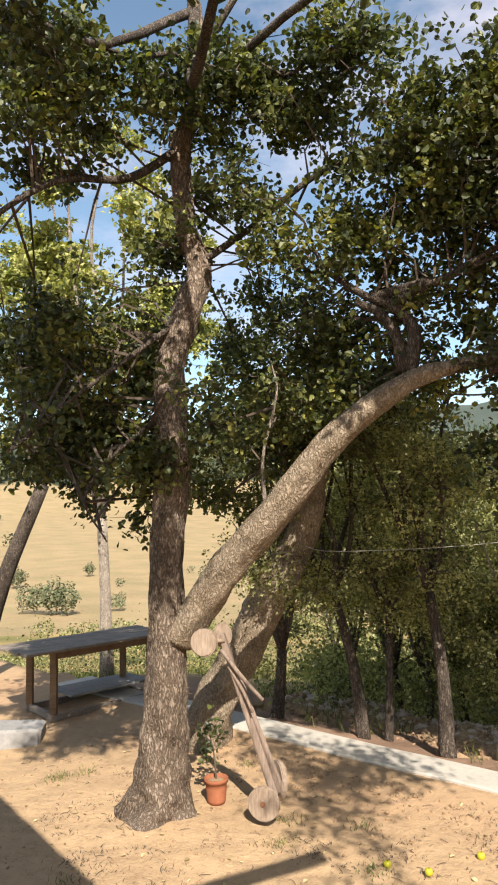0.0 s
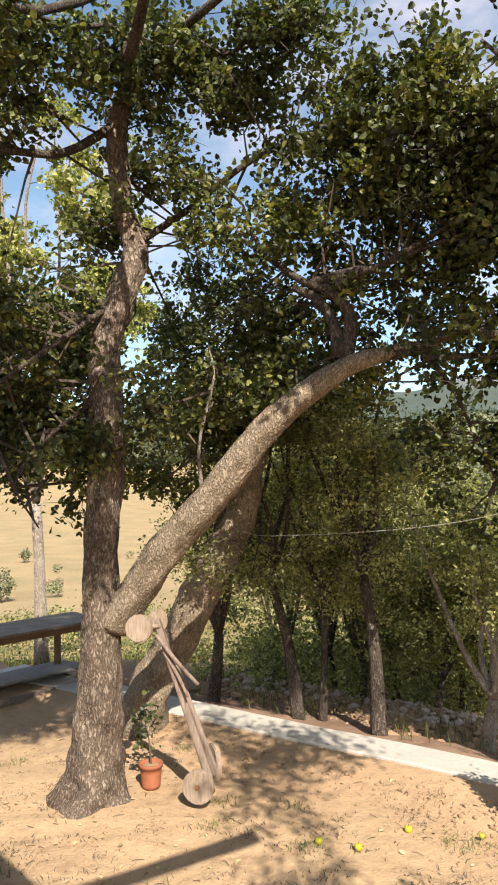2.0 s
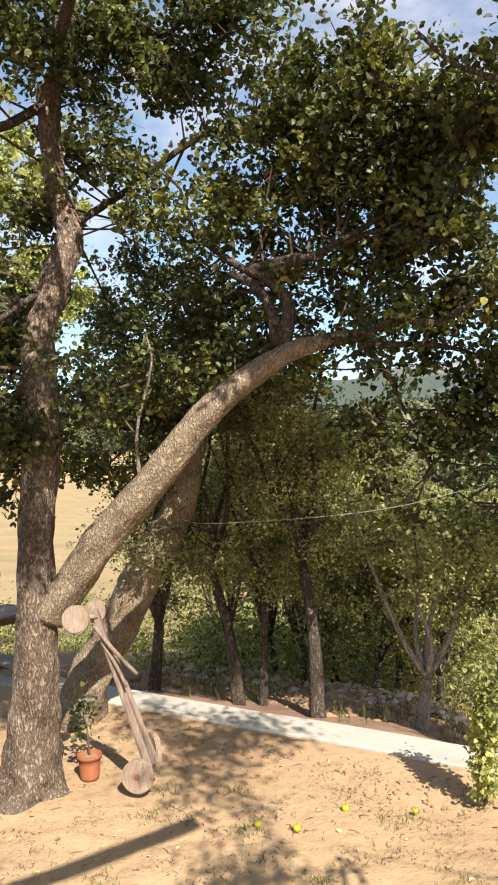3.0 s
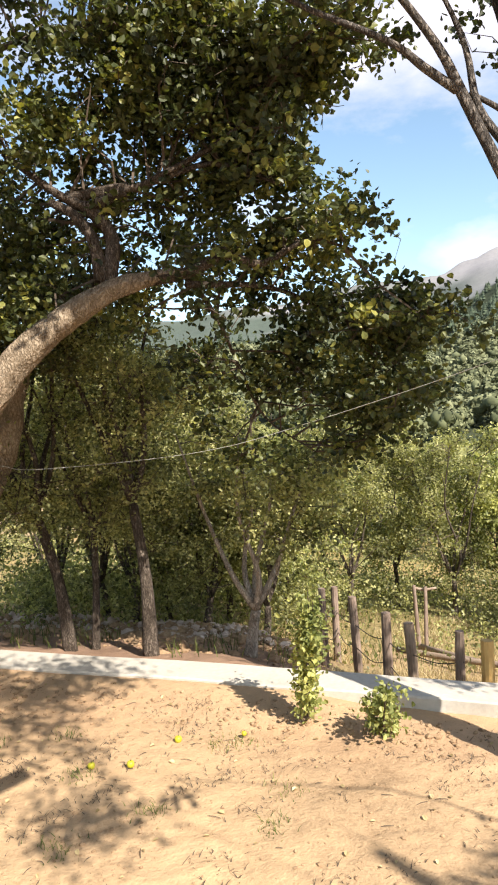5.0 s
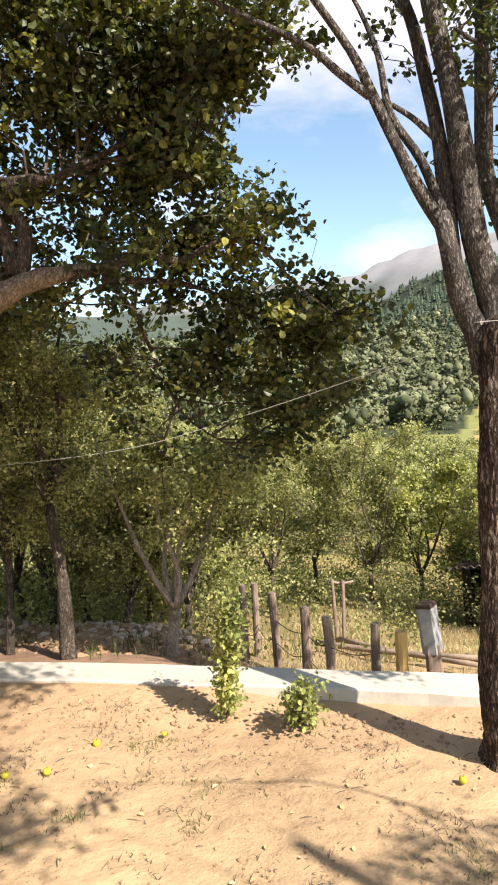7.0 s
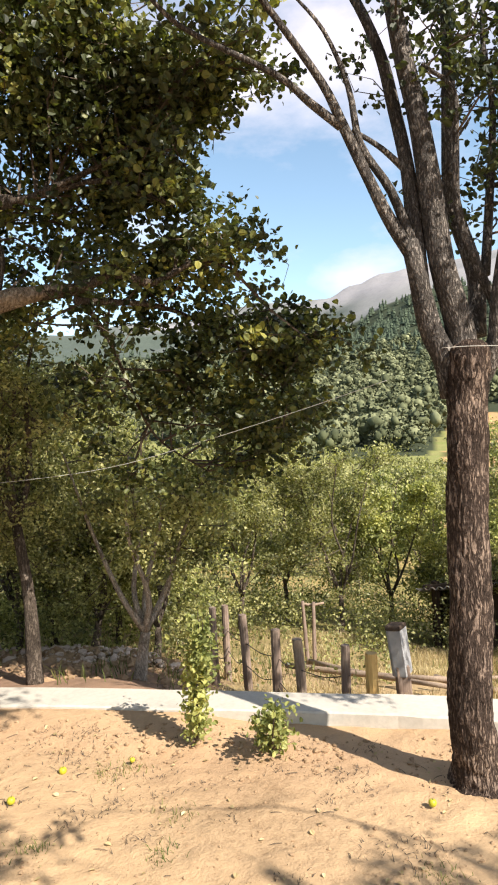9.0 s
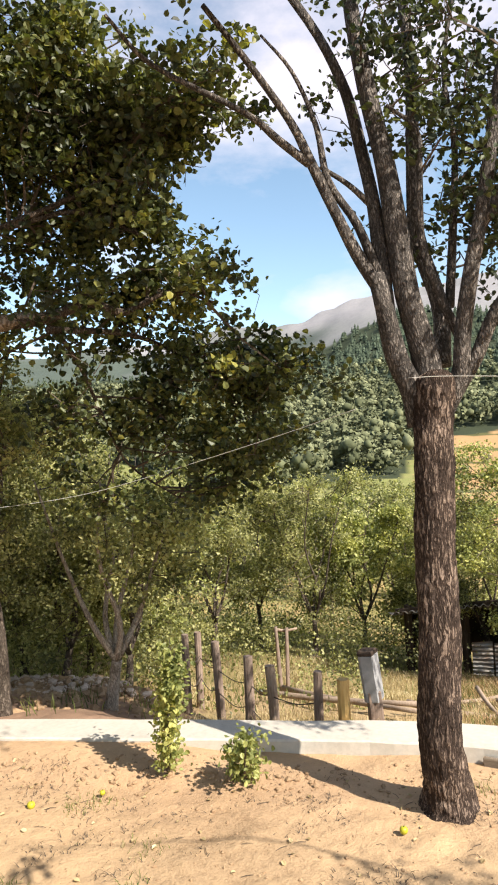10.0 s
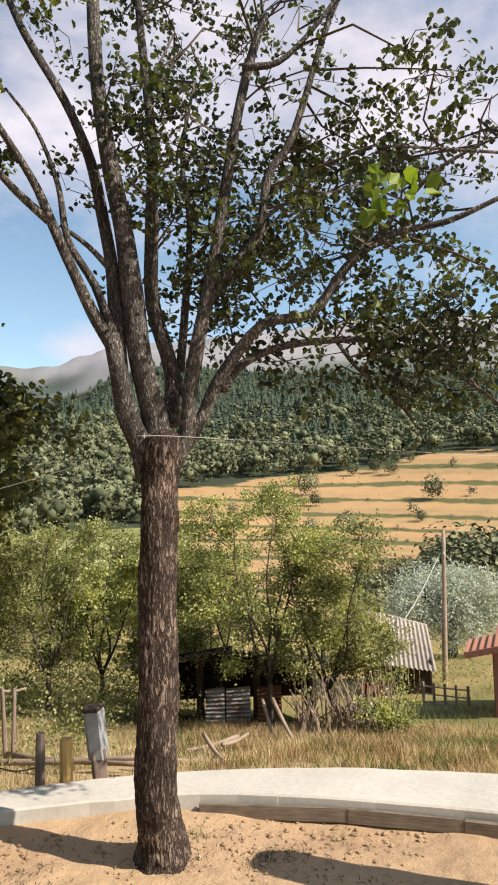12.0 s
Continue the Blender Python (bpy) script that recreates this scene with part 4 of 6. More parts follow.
def make_orchard_tree(az, d, h, r, seed, mat="leaf_orchard", barkm="bark_orchard", clumps=80, per=44, size=0.055, forks=5, xy=None, low=0.12, lean=0.0, label="", trunk_w=0.13, bare=0.0):
    rng = np.random.default_rng(seed)
    x, y = xy or sight(az, 0, d)[:2]
    z = land_at(x, y)
    tree = thing("tree", (x, y, z), label or "small orchard tree with several upright stems and olive-green leaves", "tree", "orchard trees behind the walkway")
    k = h * low
    lx = lean + rng.uniform(-0.12, 0.12)
    top = (x + lx, y + rng.uniform(-0.1, 0.1), z + k)
    stem = [(x, y, z - 0.15), (x + lx * 0.4 + 0.03, y, z + k * 0.5), top]
    part("trunk", tube(stem, [trunk_w * 0.5, trunk_w * 0.42, trunk_w * 0.38], 9, 4, 0.1, seed, 0.25), barkm, tree, smooth=True)
    limbs = []
    for i in range(forks):
        a = 6.28 * (i + rng.uniform(0, 0.6)) / forks
        o = r * rng.uniform(0.35, 0.7)
        e = (top[0] + o * math.cos(a), top[1] + o * math.sin(a), z + h * rng.uniform(0.78, 0.98))
        m1 = (top[0] + o * 0.35 * math.cos(a + 0.4), top[1] + o * 0.35 * math.sin(a + 0.4), z + k + (h - k) * 0.22)
        m2 = (top[0] + o * 0.7 * math.cos(a - 0.2), top[1] + o * 0.7 * math.sin(a - 0.2), z + k + (h - k) * 0.55)
        limbs.append(add_limb(tree, [top, m1, m2, e], trunk_w * 0.55, trunk_w * 0.12, barkm, seed + i, 6))
    zc = z + h * (0.5 + low * 0.4 + bare * 0.5)
    lumps = [((top[0], top[1], zc), (r * 0.8, r * 0.8, h * (0.5 - low * 0.4 - bare * 0.5)), 1.0)]
    for i in range(6):
        a = rng.uniform(0, 6.28)
        lumps.append(((top[0] + r * 0.55 * math.cos(a), top[1] + r * 0.55 * math.sin(a), zc + h * rng.uniform(-0.25 + bare * 0.6, 0.4 - bare * 0.5)), (r * 0.4, r * 0.4, h * 0.15), 0.4))
    grow_crown("crown", tree, lumps, clumps, per, size, mat, limbs, seed, spread=0.125, twig_r=0.009, broad=0.7, reach=2.5, plain=True, boughs=max(14, clumps // 5), jit=0.17)


make_big_tree()
make_leaning_tree()
make_ash_tree()
make_yard_tree()
dark_trunk = "orchard tree with a dark bare trunk and thin leafy crown"
make_orchard_tree(0, 0, 4.2, 1.2, 201, xy=(0.1, 8.95), label=dark_trunk, low=0.2, trunk_w=0.17, clumps=150, per=56, size=0.043)
make_orchard_tree(0, 0, 4.6, 1.35, 202, xy=(1.15, 8.15), label=dark_trunk, low=0.36, lean=-0.25, trunk_w=0.15, clumps=260, per=56, size=0.043)
make_orchard_tree(0, 0, 4.4, 1.2, 203, xy=(1.45, 8.3), label=dark_trunk, low=0.33, trunk_w=0.1, clumps=220, per=56, size=0.043)
make_orchard_tree(0, 0, 4.4, 1.3, 204, xy=(1.97, 7.5), label=dark_trunk, low=0.4, lean=-0.1, trunk_w=0.16, clumps=280, per=56, size=0.043)
make_orchard_tree(0, 0, 2.7, 1.15, 205, xy=(3.05, 7.25), barkm="bark_pale", label="small pale-barked orchard tree forking low into thin limbs", low=0.2, trunk_w=0.15, forks=5, clumps=150, bare=0.26)
for i, (az, d, h, r) in enumerate([(36.5, 15, 3.9, 1.5), (32, 17, 4.2, 1.6), (40.5, 16.5, 3.9, 1.5), (44.5, 18, 4.2, 1.6), (28, 14.5, 3.7, 1.4), (23, 12.5, 3.5, 1.3), (18, 12, 4.2, 1.4),
                                   (13, 11.5, 4.4, 1.4), (8, 11, 4.4, 1.4), (4, 12, 4.6, 1.5), (48.5, 19, 3.9, 1.5), (54.5, 13.2, 4.3, 1.85), (50.5, 15.5, 3.8, 1.4), (59.8, 13.4, 3.7, 1.65), (26, 20, 5.0, 1.8),
                                   (16, 10.5, 3.2, 1.3), (21, 10.3, 3.0, 1.2), (10, 10.6, 3.4, 1.2), (20, 18, 5.4, 1.8), (11, 17, 5.6, 1.8), (3, 18, 5.4, 1.8), (38, 24, 5.2, 2.0), (31, 25, 5.6, 2.0), (45, 27, 5.4, 2.0), (15, 24, 6.0, 2.0), (52, 26, 5.0, 1.9)]):
    make_orchard_tree(az, d, h, r, 300 + i * 7, mat="leaf_bright" if i in (5, 11, 2) else "leaf_orchard", clumps=(420 if az > 50 else 330) if d < 20 else 140, per=48 if d < 16 else 42, size=0.057 if d < 16 else 0.078, low=0.22 if az > 23 else 0.15)
make_orchard_tree(-15.2, 14, 12.2, 2.6, 411, barkm="bark_pale", low=0.25, trunk_w=0.26, label="tall tree with a pale fan-forked trunk and sunlit yellow-green crown", clumps=520, per=44, size=0.12, mat="leaf_bright")
make_orchard_tree(-25.3, 12.0, 5.2, 1.4, 412, low=0.6, lean=1.1, trunk_w=0.27, label="dark leaning tree trunk at the edge of the yard", clumps=70, size=0.08, mat="leaf_big")


# ---- table, slabs ----
def make_table():
    # four feet stand on runners close to the ground
    c = [(-3.31, 9.19, 0.0), (-2.69, 8.6, 0.0), (-1.66, 9.6, 0.0), (-2.2, 10.06, 0.0)]
    near_l, near_r, far_r, far_l = [Vector(p) for p in c]
    # square up the plan from the near corner
    long_dir = (far_r - near_r).normalized()
    side_dir = Vector((-long_dir.y, long_dir.x, 0))
    length, depth = (far_r - near_r).length, 0.72
    far_l, near_l = far_r + side_dir * depth, near_r + side_dir * depth
    table = thing("table", tuple(near_r), "long weathered wooden garden table on squared legs with ground runners", "table")
    for p, q in ((near_r, far_r), (near_l, far_l), (near_r, near_l), (far_r, far_l)):
        e = (q - p).normalized() * 0.06
        part("runner", beam(p - e + Vector((0, 0, 0.06)), q + e + Vector((0, 0, 0.06)), 0.07, 0.08, warp=0.004, seed=3), "wood_grey", table)
    h = 0.87
    for p in (near_r, near_l, far_r, far_l):
        part("leg", beam(p + Vector((0, 0, 0.02)), p + Vector((0, 0, h)), 0.085, 0.085, warp=0.004, seed=5), "wood_brown", table)
    for p, q in ((near_r, far_r), (near_l, far_l)):
        e = (q - p).normalized() * 0.05
        part("apron", beam(p - e + Vector((0, 0, h - 0.045)), q + e + Vector((0, 0, h - 0.045)), 0.1, 0.04, seed=6, roll=radians(90)), "wood_brown", table)
    n = 5
    w = (depth + 0.24) / n
    for i in range(n):
        o = side_dir * (-0.12 + w * (i + 0.5))
        a = near_r - long_dir * (0.42 + 0.03 * (i % 2)) + o + Vector((0, 0, h + 0.02))
        b = far_r + long_dir * (0.3 + 0.02 * (i % 3)) + o + Vector((0, 0, h + 0.02))
        bm = beam(a, b, w - 0.008, 0.035, warp=0.003, seed=10 + i, roll=0)
        part("board", bm, "wood_grey", table)
    grey = part("lower_shelf", box((1.25, 0.62, 0.03), tuple((near_r + far_l) / 2 + Vector((0.05, 0.35, 0.2))), (0, 0, math.degrees(math.atan2(long_dir.y, long_dir.x))), 0.004), "concrete_grey", table, "grey lower shelf panel")


make_table()
# grey concrete stands in for dappled shade on a pale slab
solo("stone_slab", box((1.3, 0.5, 0.26), (-3.25, 7.85, 0.06), (0, 2, 12), 0.03, 0.015, 3), "concrete_grey", "thick concrete slab with shade put into its grey colour", "slab")


# ---- old wooden implement against the tree ----
def disc(center, axis, r, t, seed=0):
    bm = bmesh.new()
    bmesh.ops.create_cone(bm, cap_ends=True, segments=28, radius1=r, radius2=r, depth=t)
    rim = [e for e in bm.edges if abs(abs(e.verts[0].co.z - e.verts[1].co.z)) < 1e-6]
    bmesh.ops.bevel(bm, geom=rim, offset=t * 0.16, segments=2, affect="EDGES")
    rnd = random.Random(seed)
    for v in bm.verts:
        v.co *= 1 + rnd.uniform(-0.012, 0.012)
    bm.transform(Matrix.Translation(center) @ Vector(axis).to_track_quat("Z", "Y").to_matrix().to_4x4())
    return bm


def make_implement():
    foot = Vector((0.15, 5.78, 0.19))
    head = Vector((-0.27, 5.78, 1.53))
    tool = thing("wheeled_implement", (foot.x, foot.y, 0.0), "old wooden farm implement with solid disc wheels leaning on the tree", "farm implement")
    part("beam", beam(foot, head, 0.075, 0.06, 0.01, 0.006, 4), "wood_post", tool)
    part("beam", beam(foot + Vector((0.06, 0.03, 0.02)), Vector((-0.12, 5.81, 1.13)), 0.05, 0.05, 0.01, 0.006, 5), "wood_post", tool)
    front = Vector((-0.25, -1, 0.1))
    d1 = part("wheel", disc((0.06, 5.67, 0.17), front, 0.135, 0.05, 1), "wood_old", tool)
    part("hub", disc(Vector((0.06, 5.68, 0.17)) + front.normalized() * 0.03, front, 0.022, 0.03, 2), "rust", d1)
    part("wheel", disc((0.18, 5.93, 0.26), (-0.9, -0.35, 0.1), 0.16, 0.05, 3), "wood_old", tool)
    part("wheel", disc((-0.4, 5.64, 1.48), front, 0.115, 0.06, 4), "wood_old", tool)
    part("wheel", disc((-0.26, 5.82, 1.51), (0.75, -0.6, 0.15), 0.1, 0.05, 5), "wood_old", tool)
    part("handle", tube([(-0.27, 5.75, 1.4), (-0.11, 5.7, 1.2), (0.08, 5.65, 1.0)], [0.02, 0.02, 0.017], 7, 3, 0.1, 4), "wood_post", tool, smooth=True)
    part("handle", tube([(-0.21, 5.76, 1.26), (-0.09, 5.72, 1.06), (-0.01, 5.69, 0.89)], [0.017, 0.016, 0.013], 7, 3, 0.1, 5), "wood_post", tool, smooth=True)
    part("peg", tube([(-0.36, 5.69, 1.49), (-0.24, 5.76, 1.47)], [0.02, 0.02], 7, 2), "wood_old", tool, smooth=True)


make_implement()


def lathe(profile, seg=24):
    v = [(r * math.cos(6.28319 * k / seg), r * math.sin(6.28319 * k / seg), z) for r, z in profile for k in range(seg)]
    f = []
    for i in range(len(profile) - 1):
        for k in range(seg):
            k2 = (k + 1) % seg
            f.append([i * seg + k, i * seg + k2, (i + 1) * seg + k2, (i + 1) * seg + k])
    f.append(list(range(seg))[::-1])
    f.append([(len(profile) - 1) * seg + k for k in range(seg)])
    return np.array(v), f


def make_pot():
    at = np.array((-0.38, 6.03, 0.0)) + [0, 0.1, 0]
    pot = thing("flower_pot", tuple(at), "round terracotta-red flower pot with ribbed sides", "flower pot")
    v, f = lathe([(0.075, 0.0), (0.085, 0.03), (0.083, 0.035), (0.09, 0.08), (0.088, 0.085), (0.095, 0.13), (0.093, 0.135), (0.098, 0.18), (0.108, 0.183), (0.11, 0.215), (0.1, 0.217), (0.094, 0.19)])
    part("body", (v + at, f), "terracotta", pot, smooth=True)
    v, f = lathe([(0.093, 0.186), (0.05, 0.195), (0.01, 0.198)])
    part("soil", (v + at, f), "clod", pot)
    rng = np.random.default_rng(5)
    plant = thing("potted_plant", tuple(at + [-0.02, 0.02, 0.19]), "small leafy green plant with a woody stem in the pot", "plant")
    stem = [tuple(at + [0.0, 0.02, 0.17]), tuple(at + [-0.02, 0.05, 0.4]), tuple(at + [-0.07, 0.1, 0.6])]
    part("stem", tube(stem, [0.011, 0.008, 0.005], 6, 3), "twig", plant)
    pts = np.repeat(np.array([stem[1], stem[2], tuple(at + [-0.1, 0.1, 0.5]), tuple(at + [-0.02, 0.1, 0.65])]), 20, axis=0) + rng.normal(0, 0.06, (80, 3))
    part("foliage", leaves(pts, 0.05, 4), "leaf_big", plant)


make_pot()


# ---- fallen fruit ----
for k, (p, s) in enumerate([((0.96, 4.97, 0.03), 0.029), ((1.23, 4.86, 0.03), 0.03), ((1.65, 5.08, 0.03), 0.031), ((2.15, 4.93, 0.03), 0.022), ((3.59, 3.18, 0.03), 0.028)]):
    v, f = lathe([(0.004, -0.9), (0.45, -0.86), (0.8, -0.55), (0.97, -0.1), (0.95, 0.3), (0.75, 0.68), (0.4, 0.86), (0.1, 0.8), (0.02, 0.74)], 14)
    fruit = thing("fallen_fruit", p, "small ripe yellow-green fruit lying on the bare soil", "fruit", "fallen fruit in the yard")
    part("flesh", (v * s + np.array(p), f), "fruit", fruit, smooth=True)
    part("stalk", tube([tuple(np.array(p) + [0, 0, s * 0.7]), tuple(np.array(p) + [0.006, 0, s * 1.15])], [0.0022, 0.0018], 5, 2), "twig", fruit)


# ---- young shrubs at the edge of the walkway ----
def make_sapling(base, top, r, n, seed, label):
    rng = np.random.default_rng(seed)
    b, t = np.array(base), np.array(top)
    plant = thing("sapling", tuple(b), label, "shrub")
    at = []
    for i in range(5):
        o = rng.normal(0, r * 0.5, 3) * [1, 1, 0.2]
        mid = (b + t) / 2 + o
        tip = t + o * 0.7 - [0, 0, rng.uniform(0, 0.3) * (t[2] - b[2])]
        part("stem", tube([b - [0, 0, 0.05], mid, tip], [0.009, 0.007, 0.003], 5, 3), "twig", plant)
        u = rng.uniform(0.1, 1, n // 4)
        line = smooth_line([b, mid, tip], 20)
        at.append(line[(u * (len(line) - 1)).astype(int)] + rng.normal(0, r * 0.55, (n // 4, 3)) * [1, 1, 0.6])
    part("foliage", leaves(np.concatenate(at), 0.042, seed, 0.5, 0.75), "leaf_bright", plant)


make_sapling((2.68, 4.9, 0.0), (2.66, 4.65, 1.2), 0.095, 1300, 61, "tall young maple-leaved sapling in full sun")
make_sapling((3.15, 4.48, 0.0), (3.04, 4.22, 0.51), 0.12, 480, 62, "low leafy seedling shrub with yellowing leaves")


# ---- fence posts, wire, meter box on its post ----
def make_post(x, y, top_z, w, mat, seed, lean=(0, 0), label=""):
    z = land_at(x, y)
    post = thing("fence_post", (x, y, z), label or "weathered round wooden fence post", "fence post", "fence along the walkway")
    v, f = tube([(x, y, z - 0.2), (x + lean[0] * 0.5, y + lean[1] * 0.5, (z + top_z) / 2), (x + lean[0], y + lean[1], top_z - 0.015), (x + lean[0], y + lean[1], top_z)],
                [w / 2 * 1.05, w / 2, w / 2 * 0.95, w / 2 * 0.82], 11, 3, 0.06, seed)
    part("shaft", (v, f), mat, post, smooth=False)
    return (x + lean[0], y + lean[1], top_z)


POSTS = [((4.32, 7.84, -0.87), (4.32, 7.85, 0.23), 0.1), ((4.69, 8.22, -1.03), (4.69, 8.22, 0.12), 0.1), ((4.51, 7.3, -0.74), (4.47, 7.32, 0.22), 0.11), ((4.56, 6.7, -0.56), (4.56, 6.69, 0.17), 0.115),
         ((4.53, 6.12, -0.38), (4.5, 6.14, 0.21), 0.11), ((4.59, 5.41, -0.17), (4.6, 5.4, 0.31), 0.095)]
tops = []
for i, (b, t, w) in enumerate(POSTS):
    tops.append(make_post(b[0], b[1], t[2], w, "wood_post" if i != 4 else "wood_old", 40 + i, (t[0] - b[0], t[1] - b[1])))
fresh = ((4.52, 4.9, -0.0), (4.52, 4.9, 0.38))
make_post(fresh[0][0], fresh[0][1], fresh[1][2], 0.118, "wood_fresh", 51, (fresh[1][0] - fresh[0][0], fresh[1][1] - fresh[0][1]), "newly peeled yellow round fence post")


def make_wire():
    fence = thing("wire_strand", (tops[2][0], tops[2][1], tops[2][2] - 0.3), "slack rusty barbed wire strung between fence posts", "wire")
    for row, drop in enumerate((0.32, 0.6)):
        for a, b in zip(tops[:-1], tops[1:]):
            a, b = np.array(a) - [0, 0.05, drop], np.array(b) - [0, 0.05, drop * 0.9]
            m = (a + b) / 2 - [0, 0, 0.09 if row else 0.05]
            part("strand", tube([a, m, b], [0.006] * 3, 5, 5), "wire", fence)


make_wire()


def make_meter_box():
    b, t = Vector((4.92, 4.89, -0.1)), Vector((4.86, 4.93, 0.59))
    z = land_at(b.x, b.y)
    unit = thing("meter_box", (b.x, b.y, z), "grey sheet-metal meter box with a dark cap on a wooden post", "meter box")
    d = (t - b).normalized()
    part("post", beam((b.x, b.y, z - 0.1), b + d * 0.3, 0.15, 0.13, 0.012, 0.006, 2), "wood_post", unit)
    m = Matrix.Translation(b + d * 0.2) @ d.to_track_quat("Z", "Y").to_matrix().to_4x4() @ Matrix.Rotation(radians(-30), 4, "Z")
    prof = [(0.088 * x / 0.105, 0.082 * y / 0.105) for x, y in ((-0.105, -0.06), (-0.1, 0.09), (0.1, 0.09), (0.105, -0.06), (0.08, -0.1), (0.035, -0.118), (-0.035, -0.118), (-0.08, -0.1))]
    v = [m @ Vector((x * s, y * s, z)) for z, s in ((0.0, 0.97), (0.01, 1.0), (0.44, 1.0), (0.45, 0.97)) for x, y in prof]
    n = len(prof)
    f = [[k * n + i, k * n + (i + 1) % n, (k + 1) * n + (i + 1) % n, (k + 1) * n + i] for k in range(3) for i in range(n)] + [list(range(n))[::-1], [3 * n + i for i in range(n)]]
    shell = part("case", (np.array([p[:] for p in v]), [q[::-1] for q in f]), "zinc", unit)
    v = [m @ Vector((x * s, y * s, z)) for z, s in ((0.452, 1.06), (0.478, 1.04), (0.492, 0.85)) for x, y in prof]
    f = [[k * n + i, k * n + (i + 1) % n, (k + 1) * n + (i + 1) % n, (k + 1) * n + i] for k in range(2) for i in range(n)] + [list(range(n))[::-1], [2 * n + i for i in range(n)]]
    part("cap", (np.array([p[:] for p in v]), [q[::-1] for q in f]), "shed_wood", unit, "dark weathered cap")
    for zz in (0.37, 0.28):
        bm = box((0.05, 0.008, 0.03), (0, 0, 0), bevel=0.002)
        bm.transform(m @ Matrix.Translation((0.0, -0.095, zz)))
        part("label_plate", bm, "rust", unit)


make_meter_box()


# poles lying behind the fence and the gate posts
def make_pole(a, b, w, name, label, mat="wood_post", seed=1, group=""):
    solo(name, tube([a, tuple((np.array(a) + np.array(b)) / 2 + [0, 0, -0.03]), b], [w / 2, w * 0.46, w * 0.36], 8, 3, 0.07, seed), mat, label, "pole", group, smooth=True)


make_pole((5.82, 8.5, -1.01), (6.53, 5.91, -0.62), 0.09, "fence_rail", "long barked pole laid as a low fence rail", "wood_old", 3)
make_pole((6.33, 8.65, -1.1), (6.24, 5.63, -0.56), 0.08, "fence_rail", "long barked pole laid as a low fence rail", "wood_old", 4)
make_pole((6.68, 6.33, -0.75), (7.33, 5.37, -0.83), 0.09, "fence_rail", "long barked pole laid as a low fence rail", "wood_old", 5)
make_pole((6.62, 8.94, -1.31), (6.64, 8.92, -0.28), 0.07, "gate_post", "thin grey gate post", "wood_post", 6)
make_pole((6.53, 8.99, -1.31), (6.5, 9.02, -0.26), 0.07, "gate_post", "thin grey gate post", "wood_post", 7)
make_pole((6.5, 9.08, -0.31), (6.81, 8.87, -0.31), 0.05, "gate_bar", "bar across the gate posts", "wood_old", 8)
for k, (a, b, w) in enumerate([((7.69, 5.72, -0.79), (8.3, 5.76, -0.83), 0.06), ((7.6, 5.97, -0.67), (7.3, 5.4, -0.79), 0.06), ((10.29, 6.78, -1.01), (9.07, 5.38, -1.29), 0.07), ((10.35, 7.04, -1.09), (9.37, 6.0, -1.49), 0.06),
                               ((8.59, 6.2, -1.04), (7.58, 6.29, -0.95), 0.07), ((11.73, 6.03, -1.28), (11.24, 5.48, -1.62), 0.07), ((11.31, 6.72, -1.18), (10.99, 6.29, -1.72), 0.06)]):
    make_pole(a, b, w, "leaning_pole", "grey dead pole leaning in the grass", "wood_old", 20 + k, "leaning poles")


def make_brush_pile():
    rng = np.random.default_rng(8)
    geos = []
    for i in range(110):
        u = rng.uniform(0, 1)
        x, y, _ = sight(56.5 + 9.0 * u, 0, 12.8 + rng.uniform(-0.5, 0.5))
        z = land_at(x, y)
        h = rng.uniform(0.5, 1.1)
        dx, dy = rng.normal(0, 0.22, 2)
        geos.append(tube([(x, y, z - 0.05), (x + dx * 0.4, y + dy * 0.4, z + h * 0.5), (x + dx, y + dy, z + h)], [0.02, 0.016, 0.01], 5, 2))
    solo("brush_fence", join(*geos), "wood_old", "rough fence of grey sticks and brushwood", "fence", kind="stuff")


make_brush_pile()


def make_yard_bush():
    rng = np.random.default_rng(18)
    x, y, _ = (11.51, 5.19, -1.56)
    z = land_at(x, y)
    bush = thing("bush", (x, y, z), "bright yellow-green leafy bush beside the brushwood fence", "bush")
    for k in range(7):
        a, o = rng.uniform(0, 6.28), rng.uniform(0.1, 0.35)
        part("stem", tube([(x, y, z - 0.05), (x + o * 0.4 * math.cos(a), y + o * 0.4 * math.sin(a), z + 0.4), (x + o * math.cos(a), y + o * math.sin(a), z + rng.uniform(0.6, 0.95))], [0.014, 0.01, 0.005], 5, 2), "twig", bush)
    c = np.array([x, y, z + 0.5]) + rng.normal(0, 1, (46, 3)) * [0.24, 0.24, 0.24]
    at = np.repeat(c, 46, axis=0) + rng.normal(0, 0.075, (46 * 46, 3))
    tagged(part("foliage", leaves(at[at[:, 2] > z], 0.05, 19, plain=True), "leaf_bright", bush), kind="stuff")


make_yard_bush()


# ---- washing line ----
def make_line(name, pts, label):
    solo(name, tube(pts, [0.0025] * len(pts), 6, 8), "rope", label, "rope", smooth=True)


make_line("washing_line", [(0.51, 6.88, 2.2), (0.79, 6.73, 2.15), (1.73, 6.21, 2.19), (2.39, 5.67, 2.28), (2.92, 5.02, 2.46), (3.39, 4.23, 2.67), (3.65, 3.5, 2.84)], "thin pale washing line strung between two trees")
make_line("washing_line", [(3.81, 3.13, 3.02), (4.07, 2.91, 3.01), (5.04, 2.22, 2.93), (5.98, 1.32, 2.83), (6.78, 0.58, 2.84)], "thin pale washing line tied round the forked trunk")


